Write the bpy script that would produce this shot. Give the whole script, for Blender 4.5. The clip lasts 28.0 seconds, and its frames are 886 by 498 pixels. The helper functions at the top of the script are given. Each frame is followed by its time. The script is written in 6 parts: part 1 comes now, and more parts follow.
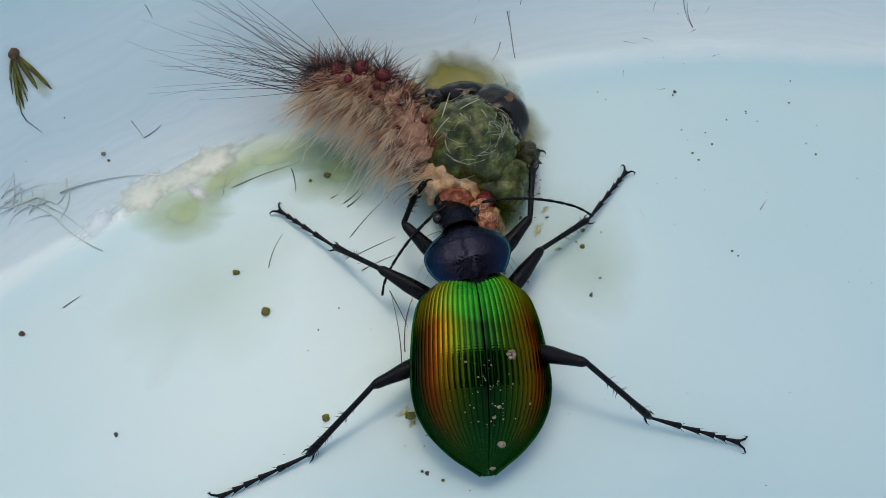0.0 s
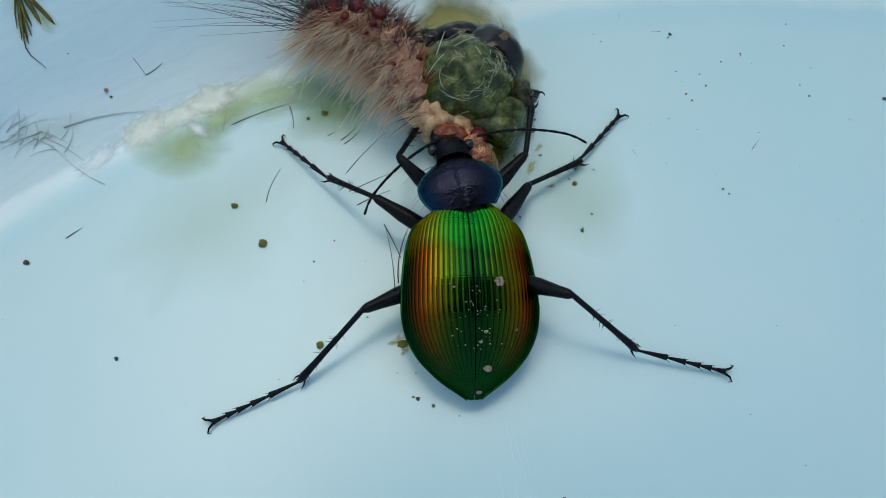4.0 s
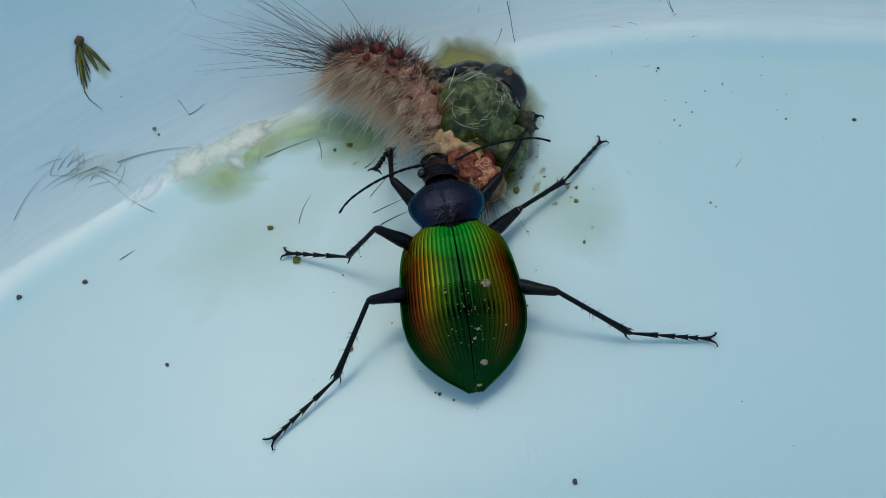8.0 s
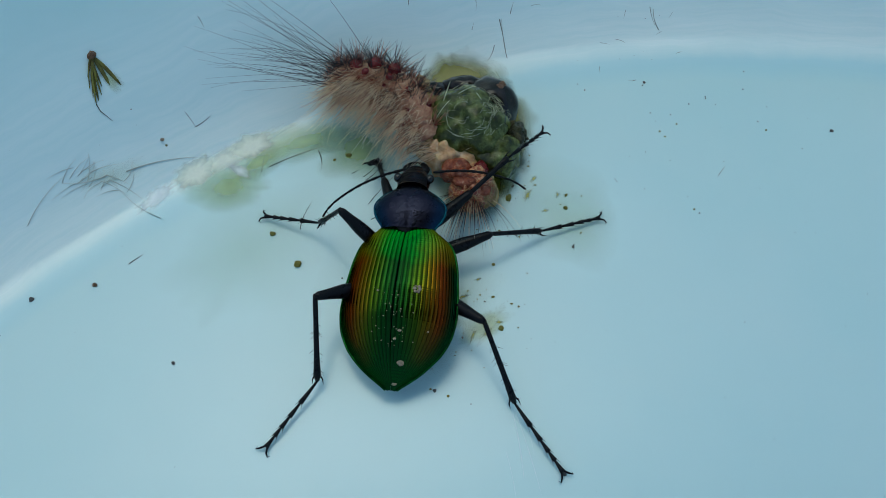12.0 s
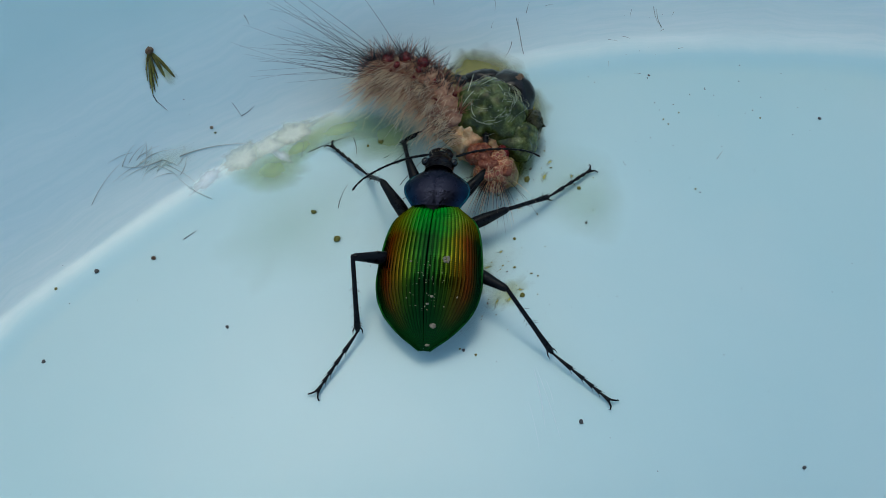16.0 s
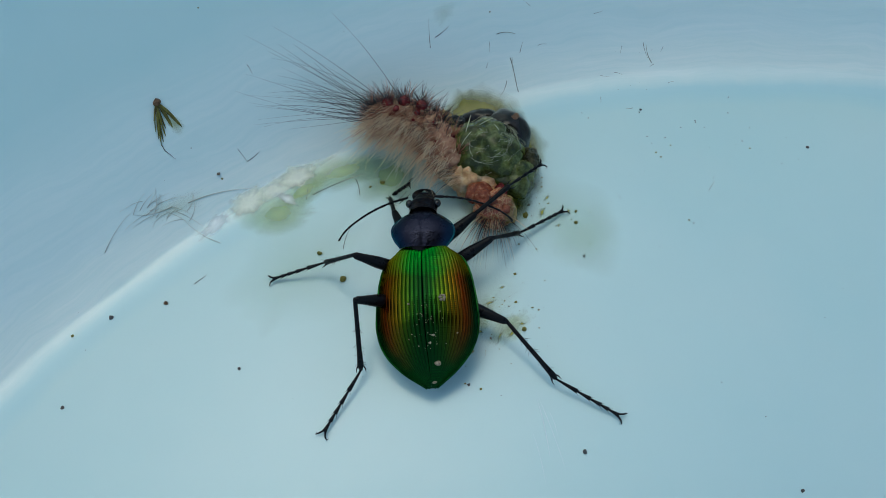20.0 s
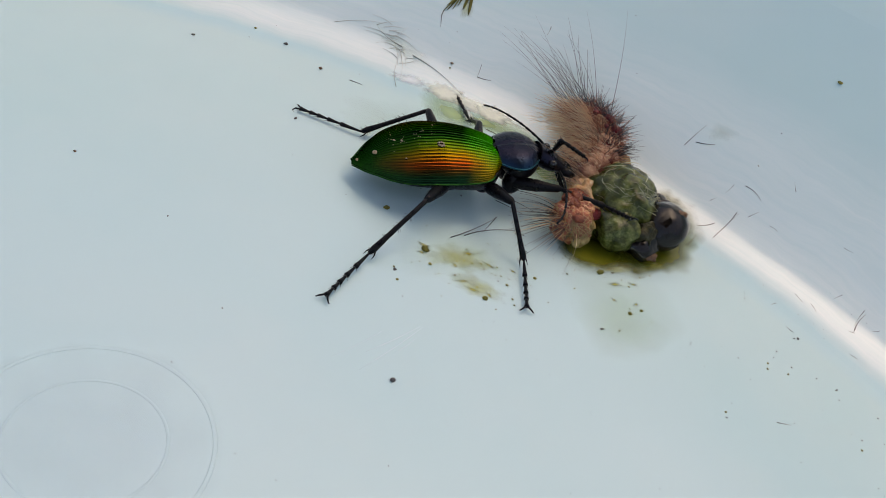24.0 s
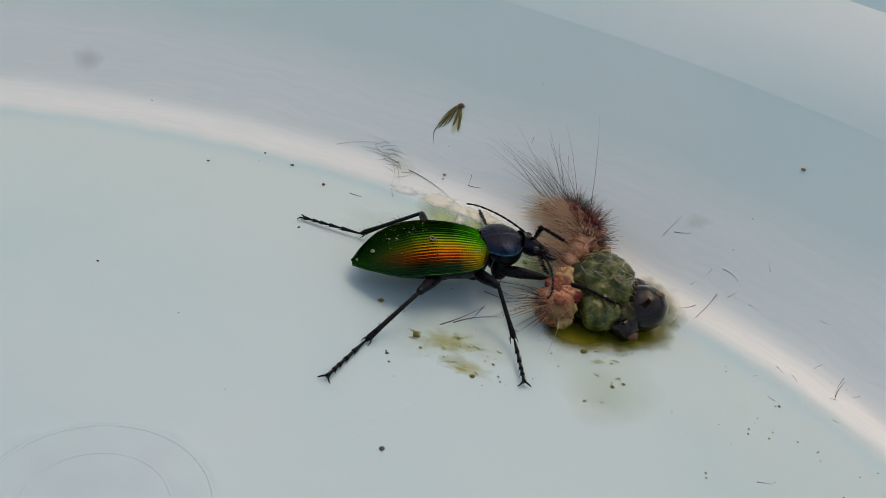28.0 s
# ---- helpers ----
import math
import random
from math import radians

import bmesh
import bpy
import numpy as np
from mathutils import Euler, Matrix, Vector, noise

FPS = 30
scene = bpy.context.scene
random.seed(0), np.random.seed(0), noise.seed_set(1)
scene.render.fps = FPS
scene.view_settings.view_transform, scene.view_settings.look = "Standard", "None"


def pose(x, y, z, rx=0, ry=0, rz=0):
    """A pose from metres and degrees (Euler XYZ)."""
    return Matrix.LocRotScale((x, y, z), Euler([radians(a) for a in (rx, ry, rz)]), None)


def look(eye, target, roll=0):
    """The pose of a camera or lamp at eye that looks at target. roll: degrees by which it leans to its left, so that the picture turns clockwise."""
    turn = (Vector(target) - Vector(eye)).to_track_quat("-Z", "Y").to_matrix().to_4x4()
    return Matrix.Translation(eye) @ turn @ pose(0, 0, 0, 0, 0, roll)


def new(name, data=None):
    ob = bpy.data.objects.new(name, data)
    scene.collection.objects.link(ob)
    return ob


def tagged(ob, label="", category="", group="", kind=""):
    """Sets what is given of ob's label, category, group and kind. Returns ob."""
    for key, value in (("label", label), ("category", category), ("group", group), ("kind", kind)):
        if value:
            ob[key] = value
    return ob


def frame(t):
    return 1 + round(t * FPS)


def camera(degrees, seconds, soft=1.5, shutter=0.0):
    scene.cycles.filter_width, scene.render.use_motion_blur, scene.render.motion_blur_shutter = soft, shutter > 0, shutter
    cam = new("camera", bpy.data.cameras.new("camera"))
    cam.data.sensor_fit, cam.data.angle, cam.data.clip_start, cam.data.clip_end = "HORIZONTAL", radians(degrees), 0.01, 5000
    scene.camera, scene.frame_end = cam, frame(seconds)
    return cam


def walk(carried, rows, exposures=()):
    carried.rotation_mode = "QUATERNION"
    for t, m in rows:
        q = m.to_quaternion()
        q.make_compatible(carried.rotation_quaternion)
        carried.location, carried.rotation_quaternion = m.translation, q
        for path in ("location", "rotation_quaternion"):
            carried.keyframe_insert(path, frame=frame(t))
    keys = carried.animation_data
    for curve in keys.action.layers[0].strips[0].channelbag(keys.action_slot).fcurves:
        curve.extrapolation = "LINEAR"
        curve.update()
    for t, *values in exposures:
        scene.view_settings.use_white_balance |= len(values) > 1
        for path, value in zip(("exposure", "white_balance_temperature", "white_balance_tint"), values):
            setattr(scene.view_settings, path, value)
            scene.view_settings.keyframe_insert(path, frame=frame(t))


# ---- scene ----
# All building is in millimetres; MM turns them into metres.
MM = 0.001
TUB_X, TUB_Y, TUB_R = 36.0, -65.0, 130.0  # middle and radius of the tub's flat bottom

# ---- camera ----
cam = camera(51.96, 28.0, soft=0.75)
walk(cam, [
    (0.0, pose(-0.00347, -0.00053, 0.09298, 24.13, -1.08, -0.73)),
    (0.5, pose(-0.00290, -0.00194, 0.09295, 23.76, -0.68, -0.40)),
    (1.0, pose(-0.00287, -0.00178, 0.09329, 23.80, -0.52, -0.33)),
    (1.5, pose(-0.00242, -0.00258, 0.09239, 23.79, -0.49, -0.28)),
    (2.0, pose(-0.00152, -0.00325, 0.09104, 23.48, -0.39, -0.16)),
    (2.5, pose(-0.00187, -0.00447, 0.09247, 23.34, -0.53, -0.13)),
    (3.0, pose(-0.00075, -0.00498, 0.09182, 23.49, -0.36, -0.10)),
    (3.5, pose(-0.00124, -0.00548, 0.09197, 23.06, -0.36, 0.05)),
    (5.5, pose(0.00025, -0.00928, 0.09403, 23.54, -0.15, 0.10)),
    (6.0, pose(-0.00047, -0.01027, 0.09283, 23.75, -0.30, 0.11)),
    (6.5, pose(0.00082, -0.01341, 0.09996, 25.44, 0.73, 0.14)),
    (7.0, pose(0.00006, -0.01721, 0.10140, 26.77, 0.94, -0.29)),
    (7.5, pose(-0.00092, -0.01781, 0.10291, 27.29, 1.13, -0.77)),
    (8.0, pose(-0.00169, -0.01610, 0.10001, 27.02, 0.87, -0.85)),
    (8.5, pose(0.00118, -0.01665, 0.10124, 27.78, 1.19, -0.89)),
    (9.0, pose(0.00093, -0.01734, 0.10219, 28.09, 0.79, -1.24)),
    (9.5, pose(0.00145, -0.01776, 0.10093, 28.36, 1.14, -1.05)),
    (10.0, pose(0.00078, -0.01855, 0.10194, 28.30, 0.66, -1.10)),
    (10.5, pose(0.00100, -0.02147, 0.10393, 28.63, 0.85, -0.99)),
    (11.0, pose(0.00121, -0.02121, 0.10374, 28.36, 1.01, -1.00)),
    (11.5, pose(-0.00111, -0.01970, 0.10378, 28.73, 0.77, -1.04)),
    (12.0, pose(-0.00112, -0.02111, 0.10293, 28.82, 0.88, -0.91)),
    (12.5, pose(-0.00383, -0.02413, 0.10347, 29.52, 0.28, -1.19)),
    (14.5, pose(-0.00455, -0.02562, 0.10737, 28.74, 0.83, -1.19)),
    (15.0, pose(-0.00521, -0.02622, 0.10940, 28.66, 0.99, -1.39)),
    (15.5, pose(-0.00545, -0.02791, 0.11153, 29.16, 0.63, -1.46)),
    (16.0, pose(-0.00532, -0.03065, 0.11164, 29.19, 0.75, -1.17)),
    (16.5, pose(-0.00623, -0.02920, 0.11193, 28.87, 0.64, -1.33)),
    (17.0, pose(-0.00704, -0.02874, 0.11163, 28.74, 0.73, -1.46)),
    (17.5, pose(-0.00875, -0.02845, 0.10969, 28.73, 0.31, -1.86)),
    (18.0, pose(-0.00755, -0.02896, 0.11274, 29.41, 0.62, -1.93)),
    (18.5, pose(-0.00901, -0.02840, 0.11419, 29.92, 0.54, -2.17)),
    (19.0, pose(-0.00735, -0.02750, 0.11415, 29.69, 0.63, -2.20)),
    (19.5, pose(-0.00939, -0.02843, 0.11500, 30.07, -0.44, -2.85)),
    (20.0, pose(-0.00522, -0.03000, 0.11669, 30.18, 1.71, -2.56)),
    (20.5, pose(-0.00894, -0.03231, 0.11760, 31.91, 3.30, -1.29)),
    (22.5, pose(0.03710, -0.04337, 0.12486, 34.50, -9.73, 45.34)),
    (23.0, pose(0.06083, -0.03512, 0.11203, 38.79, -13.75, 57.61)),
    (23.5, pose(0.05237, -0.03964, 0.08447, 44.56, -16.16, 56.38)),
    (24.0, pose(0.05563, -0.04389, 0.07004, 50.75, -15.38, 53.35)),
    (24.5, pose(0.05832, -0.04794, 0.06680, 54.27, -13.49, 50.52)),
    (25.0, pose(0.05876, -0.04119, 0.06922, 56.78, -12.58, 49.28)),
    (25.5, pose(0.06066, -0.04021, 0.07040, 57.55, -12.21, 48.86)),
    (26.0, pose(0.06054, -0.03919, 0.06987, 58.00, -12.04, 48.92)),
    (26.5, pose(0.06451, -0.04112, 0.07123, 58.84, -11.56, 50.49)),
    (27.0, pose(0.06841, -0.04518, 0.07259, 59.33, -11.35, 52.79)),
    (27.5, pose(0.07007, -0.04616, 0.07202, 59.45, -11.20, 54.15)),
    (28.0, pose(0.06930, -0.04552, 0.07153, 59.55, -11.56, 53.83)),
], exposures=[
    (0.0, 1.75, 7607, 4), (2.0, 1.78, 7276, 1), (3.0, 1.72, 6885, -5), (6.0, 1.59, 6791, -6), (9.0, 1.51, 6744, -7), (11.0, 1.42, 6360, -14), (15.0, 1.45, 6460, -10), (17.0, 1.45, 6649, -9),
    (20.5, 1.45, 6649, -11), (22.5, 1.54, 7465, 1), (23.5, 1.75, 8650, 11), (25.0, 1.91, 9350, 14), (26.5, 1.89, 9700, 14), (27.0, 1.91, 9950, 17), (28.0, 1.60, 9650, 15),
])

# ---- light: open shade under a bright hazy sky ----
SUN_ELEVATION, SUN_TURN = 74.0, -20.0
world = bpy.data.worlds.new("sky")
scene.world = world
world.use_nodes = True
wt = world.node_tree
sky = wt.nodes.new("ShaderNodeTexSky")
sky.sky_type = "NISHITA"
sky.sun_disc = False
sky.sun_elevation = radians(SUN_ELEVATION)
sky.sun_rotation = radians(SUN_TURN)
sky.air_density, sky.dust_density, sky.ozone_density = 0.36, 0.9, 0.0
wt.links.new(sky.outputs[0], wt.nodes["Background"].inputs[0])
wt.nodes["Background"].inputs[1].default_value = 0.15
sun = new("sun", bpy.data.lights.new("sun", "SUN"))
sun.data.energy, sun.data.angle, sun.data.color = 0.06, radians(42), (1.0, 0.965, 0.92)
el, tu = radians(SUN_ELEVATION), radians(SUN_TURN)
sun.matrix_world = look((math.sin(tu) * math.cos(el), math.cos(tu) * math.cos(el), math.sin(el)), (0, 0, 0))


# ---- materials ----
class Nodes:
    """A principled material with a few short ways to add procedural detail, in millimetres."""

    def __init__(self, name, colour, rough=0.5, metal=0.0, **more):
        self.m = bpy.data.materials.new(name)
        self.m.use_nodes = True
        self.t = self.m.node_tree
        self.b = self.t.nodes["Principled BSDF"]
        self.b.inputs["Base Color"].default_value = (*colour, 1)
        self.b.inputs["Roughness"].default_value = rough
        self.b.inputs["Metallic"].default_value = metal
        for k, v in more.items():
            self.b.inputs[k.replace("_", " ")].default_value = v
        co = self.t.nodes.new("ShaderNodeTexCoord")
        mp = self.t.nodes.new("ShaderNodeMapping")
        mp.inputs["Scale"].default_value = (1000, 1000, 1000)
        self.t.links.new(co.outputs["Object"], mp.inputs[0])
        self.mm, self.uv = mp.outputs[0], co.outputs["UV"]

    def noise(self, size, detail=4, rough=0.55, where=None):
        n = self.t.nodes.new("ShaderNodeTexNoise")
        n.inputs["Scale"].default_value = 1 / size
        n.inputs["Detail"].default_value, n.inputs["Roughness"].default_value = detail, rough
        self.t.links.new(where or self.mm, n.inputs["Vector"])
        return n.outputs["Fac"]

    def cells(self, size, feature="F1"):
        n = self.t.nodes.new("ShaderNodeTexVoronoi")
        n.feature = feature
        n.inputs["Scale"].default_value = 1 / size
        self.t.links.new(self.mm, n.inputs["Vector"])
        return n.outputs["Distance"]

    def ramp(self, fac, stops):
        r = self.t.nodes.new("ShaderNodeValToRGB")
        e = r.color_ramp.elements
        while len(e) < len(stops):
            e.new(0.5)
        for k, (p, c) in zip(e, stops):
            k.position, k.color = p, (*c, 1) if len(c) == 3 else c
        self.t.links.new(fac, r.inputs[0])
        return r.outputs[0]

    def grey(self, fac, a, va, b, vb):
        return self.ramp(fac, [(a, (va, va, va)), (b, (vb, vb, vb))])

    def mix(self, fac, a, b, blend="MIX"):
        x = self.t.nodes.new("ShaderNodeMix")
        x.data_type, x.blend_type = "RGBA", blend
        for k, v in ((0, fac), (6, a), (7, b)):
            if isinstance(v, (int, float)):
                x.inputs[k].default_value = v
            elif isinstance(v, tuple):
                x.inputs[k].default_value = (*v, 1)
            else:
                self.t.links.new(v, x.inputs[k])
        return x.outputs[2]

    def math(self, op, a, b=0.5):
        x = self.t.nodes.new("ShaderNodeMath")
        x.operation = op
        for k, v in ((0, a), (1, b)):
            if isinstance(v, (int, float)):
                x.inputs[k].default_value = v
            else:
                self.t.links.new(v, x.inputs[k])
        return x.outputs[0]

    def split(self, vec):
        x = self.t.nodes.new("ShaderNodeSeparateXYZ")
        self.t.links.new(vec, x.inputs[0])
        return x.outputs

    def bump(self, height, mm, strength=1.0):
        x = self.t.nodes.new("ShaderNodeBump")
        x.inputs["Distance"].default_value = mm * MM
        x.inputs["Strength"].default_value = strength
        self.t.links.new(height, x.inputs["Height"])
        self.t.links.new(x.outputs[0], self.b.inputs["Normal"])
        return self

    def to(self, socket, out):
        self.t.links.new(out, self.b.inputs[socket])
        return self


def plastic_material():
    n = Nodes("pale_blue_plastic", (0.57, 0.74, 0.74), 0.22, IOR=1.5)
    broad, fine = n.noise(34, 3), n.noise(1.3, 5)
    c = n.mix(n.grey(broad, 0.3, 0.0, 0.75, 1.0), (0.53, 0.73, 0.72), (0.59, 0.755, 0.74))
    film = n.grey(n.noise(11, 4, 0.6), 0.5, 0.0, 0.95, 0.35)
    c = n.mix(film, c, (0.61, 0.74, 0.71))
    # whitened band round the corner, part rubbed plastic, part sky reflection painted in: distance from the tub's
    # middle and streaks along it
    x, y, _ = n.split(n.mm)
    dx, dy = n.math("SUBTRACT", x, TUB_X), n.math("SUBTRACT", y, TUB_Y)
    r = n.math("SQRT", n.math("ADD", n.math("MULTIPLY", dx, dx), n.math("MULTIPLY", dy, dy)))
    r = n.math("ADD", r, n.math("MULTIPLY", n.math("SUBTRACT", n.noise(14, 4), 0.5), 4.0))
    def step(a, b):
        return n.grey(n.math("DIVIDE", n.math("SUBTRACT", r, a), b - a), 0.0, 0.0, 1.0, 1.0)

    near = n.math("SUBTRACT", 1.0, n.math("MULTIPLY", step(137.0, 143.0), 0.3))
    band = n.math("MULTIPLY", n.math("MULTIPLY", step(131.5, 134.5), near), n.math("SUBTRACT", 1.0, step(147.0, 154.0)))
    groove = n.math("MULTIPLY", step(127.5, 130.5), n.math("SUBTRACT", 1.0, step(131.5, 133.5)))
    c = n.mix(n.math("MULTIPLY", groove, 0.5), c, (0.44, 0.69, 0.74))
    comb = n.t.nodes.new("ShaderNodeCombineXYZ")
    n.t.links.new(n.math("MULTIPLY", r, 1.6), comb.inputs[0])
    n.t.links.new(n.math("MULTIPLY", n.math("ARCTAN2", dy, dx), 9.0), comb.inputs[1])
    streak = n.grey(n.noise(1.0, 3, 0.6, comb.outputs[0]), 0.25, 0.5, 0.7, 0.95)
    # whiter colour stands in for brightness reflected by the bend and wall
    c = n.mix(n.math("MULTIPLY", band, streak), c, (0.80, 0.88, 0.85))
    n.to("Base Color", c)
    dull = n.math("MULTIPLY", n.math("SUBTRACT", 1.0, step(126.0, 131.0)), 0.12)
    n.to("Roughness", n.math("ADD", n.grey(n.noise(16, 4, 0.6), 0.05, 0.06, 0.95, 0.13), dull))
    n.bump(n.math("ADD", n.math("MULTIPLY", broad, 1.5), n.math("MULTIPLY", fine, 0.02)), 0.5, 0.25)
    return n.m


def elytron_material():
    """Metallic wing case: green along the seam, the base, the margin and the tip, copper on the flank; base highlight
    painted in.
    """
    n = Nodes("iridescent_elytron", (0.05, 0.2, 0.03), 0.24, 1.0)
    uv = n.split(n.uv)
    wander = n.math("MULTIPLY", n.math("SUBTRACT", n.noise(2.4, 3), 0.5), 0.16)
    across, along = n.math("ADD", uv[0], wander), n.math("ADD", uv[1], wander)
    # darkest at the seam, where a dark reflection is put into the colour
    flank = n.ramp(across, [(0.0, (0.004, 0.022, 0.006)), (0.13, (0.010, 0.052, 0.007)), (0.28, (0.050, 0.082, 0.005)), (0.42, (0.165, 0.085, 0.005)),
                            (0.56, (0.185, 0.032, 0.005)), (0.7, (0.05, 0.024, 0.005)), (0.82, (0.007, 0.034, 0.011)), (1.0, (0.006, 0.045, 0.02))])
    # base coloured much brighter: a sky highlight painted over its green
    green = n.mix(n.grey(across, 0.2, 0.0, 0.7, 1.0), (0.035, 0.40, 0.03), (0.32, 0.20, 0.010))
    c = n.mix(n.grey(along, 0.05, 0.9, 0.27, 0.0), flank, green)
    c = n.mix(n.grey(along, 0.6, 0.0, 0.88, 1.0), c, (0.010, 0.05, 0.010))
    furrow = n.math("ABSOLUTE", n.math("SINE", n.math("MULTIPLY", uv[0], math.pi * STRIAE)))
    c = n.mix(n.grey(furrow, 0.12, 0.75, 0.5, 0.0), c, (0.004, 0.008, 0.004))
    dust = n.grey(n.noise(0.5, 5, 0.7), 0.62, 0.0, 0.8, 0.3)
    n.to("Base Color", n.mix(dust, c, (0.06, 0.05, 0.03)))
    n.b.inputs["Specular Tint"].default_value = (0.04, 0.14, 0.06, 1)
    n.to("Roughness", n.grey(n.noise(2.2, 5, 0.7), 0.3, 0.13, 0.8, 0.26))
    ribs = n.math("SINE", n.math("MULTIPLY", uv[1], 430.0))
    n.bump(n.math("ADD", n.math("MULTIPLY", ribs, 0.16), n.noise(0.2, 3)), 0.022, 0.6)
    return n.m


def wet_material(name, stops, size, rough, relief, sss=0.0):
    n = Nodes(name, stops[0][1], rough, IOR=1.38)
    n.to("Base Color", n.ramp(n.noise(size, 6, 0.65), stops))
    n.to("Roughness", n.grey(n.noise(size * 0.7, 4), 0.35, rough * 0.6, 0.75, min(1.0, rough * 2.2)))
    n.bump(n.math("ADD", n.noise(size * 0.8, 5, 0.6), n.math("MULTIPLY", n.noise(size * 0.2, 3), 0.25)), relief, 0.8)
    if sss:
        n.b.inputs["Subsurface Weight"].default_value = sss
        n.b.inputs["Subsurface Radius"].default_value = (1.0, 0.6, 0.3)
        n.b.inputs["Subsurface Scale"].default_value = 1.0 * MM
    return n.m


def stain_material(name, colour, dense, lo, hi, size=3.0):
    """A dried film of juice: thinner towards its outline (the mesh's u) and broken up by noise."""
    n = Nodes(name, colour, 0.3)
    u = n.split(n.uv)[0]
    a = n.math("SUBTRACT", n.math("ADD", 1.0, n.math("MULTIPLY", n.noise(size * 1.6, 4, 0.55), 0.5)), n.math("ADD", u, 0.25))
    n.to("Alpha", n.grey(a, lo, 0.0, hi, dense))
    c2 = tuple(min(1, x * 1.2) for x in colour)
    n.to("Base Color", n.mix(n.grey(n.noise(size * 0.6, 5), 0.35, 0, 0.7, 1), colour, c2))
    return n.m


def hair_material(name, root, tip, rough=0.45, through_light=0.0):
    n = Nodes(name, root, rough)
    u = n.split(n.uv)[0]
    c = n.ramp(u, [(0.1, root), (0.85, tip)])
    n.to("Base Color", c)
    if through_light:
        glow, both = n.t.nodes.new("ShaderNodeBsdfTranslucent"), n.t.nodes.new("ShaderNodeMixShader")
        both.inputs[0].default_value = through_light
        n.t.links.new(c, glow.inputs[0])
        n.t.links.new(n.b.outputs[0], both.inputs[1])
        n.t.links.new(glow.outputs[0], both.inputs[2])
        n.t.links.new(both.outputs[0], n.t.nodes["Material Output"].inputs[0])
    return n.m


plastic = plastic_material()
n = Nodes("scuffed_plastic", (0.66, 0.78, 0.80), 0.5)
n.to("Base Color", n.ramp(n.noise(0.6, 4), [(0.3, (0.58, 0.75, 0.78)), (0.7, (0.74, 0.80, 0.81))]))
scuff_mat = n.m
STRIAE = 17  # grooves in each wing case
elytron_mat = elytron_material()
n = Nodes("black_chitin", (0.004, 0.004, 0.005), 0.3, IOR=1.45, Specular_IOR_Level=0.18)
n.bump(n.noise(0.18, 4), 0.05, 0.6)
n.to("Roughness", n.grey(n.noise(1.2, 5), 0.3, 0.2, 0.8, 0.5))
chitin = n.m
n = Nodes("green_margin", (0.04, 0.26, 0.06), 0.28, 1.0)
n.to("Base Color", n.ramp(n.noise(1.6, 3), [(0.35, (0.006, 0.03, 0.01)), (0.65, (0.015, 0.09, 0.015))]))
n.bump(n.noise(0.25, 3), 0.03, 0.5)
margin_mat = n.m
n = Nodes("blue_black_thorax", (0.03, 0.03, 0.06), 0.3, 1.0)
sheen = n.ramp(n.split(n.uv)[0], [(0.0, (0.008, 0.06, 0.075)), (0.12, (0.010, 0.03, 0.06)), (0.3, (0.016, 0.017, 0.029)), (0.7, (0.016, 0.017, 0.029)), (0.88, (0.010, 0.03, 0.06)), (1.0, (0.008, 0.06, 0.075))])
n.to("Base Color", n.mix(n.grey(n.noise(2.0, 4), 0.35, 0.0, 0.75, 0.5), sheen, (0.010, 0.012, 0.022)))
n.to("Roughness", n.grey(n.noise(1.4, 4), 0.3, 0.2, 0.75, 0.42))
n.bump(n.math("ADD", n.cells(0.34), n.noise(0.3, 4)), 0.045, 0.6)
thorax_mat = n.m
n = Nodes("blue_green_rim", (0.02, 0.16, 0.20), 0.3, 1.0)
n.to("Base Color", n.ramp(n.noise(1.2, 3), [(0.35, (0.008, 0.035, 0.08)), (0.65, (0.008, 0.08, 0.085))]))
n.bump(n.noise(0.2, 4), 0.05, 0.6)
rim_mat = n.m
n = Nodes("eye", (0.006, 0.005, 0.005), 0.12)
n.bump(n.cells(0.06), 0.02, 0.4)
eye_mat = n.m
gut_mat = wet_material("green_gut", [(0.3, (0.014, 0.018, 0.003)), (0.47, (0.046, 0.055, 0.009)), (0.62, (0.125, 0.145, 0.038)), (0.76, (0.32, 0.35, 0.15))], 1.5, 0.1, 0.13, 0.2)
knob_mat = wet_material("olive_knob", [(0.3, (0.012, 0.012, 0.004)), (0.6, (0.05, 0.045, 0.014)), (0.8, (0.16, 0.13, 0.05))], 0.8, 0.3, 0.3)
dark_wet = wet_material("dark_wet_pulp", [(0.35, (0.004, 0.0035, 0.003)), (0.75, (0.018, 0.013, 0.009))], 2.0, 0.06, 0.05)
flesh_mat = wet_material("tan_flesh", [(0.3, (0.34, 0.15, 0.07)), (0.48, (0.60, 0.36, 0.18)), (0.62, (0.70, 0.50, 0.30)), (0.8, (0.82, 0.70, 0.52))], 1.6, 0.15, 0.35, 0.4)
skin_mat = wet_material("larva_skin", [(0.3, (0.18, 0.05, 0.035)), (0.5, (0.42, 0.22, 0.13)), (0.75, (0.64, 0.46, 0.30))], 1.1, 0.4, 0.3, 0.15)
pink_mat = wet_material("pink_skin", [(0.3, (0.10, 0.016, 0.010)), (0.55, (0.28, 0.075, 0.035)), (0.75, (0.52, 0.28, 0.15))], 0.7, 0.14, 0.3, 0.2)
n = Nodes("netted_skin", (0.2, 0.07, 0.03), 0.3)
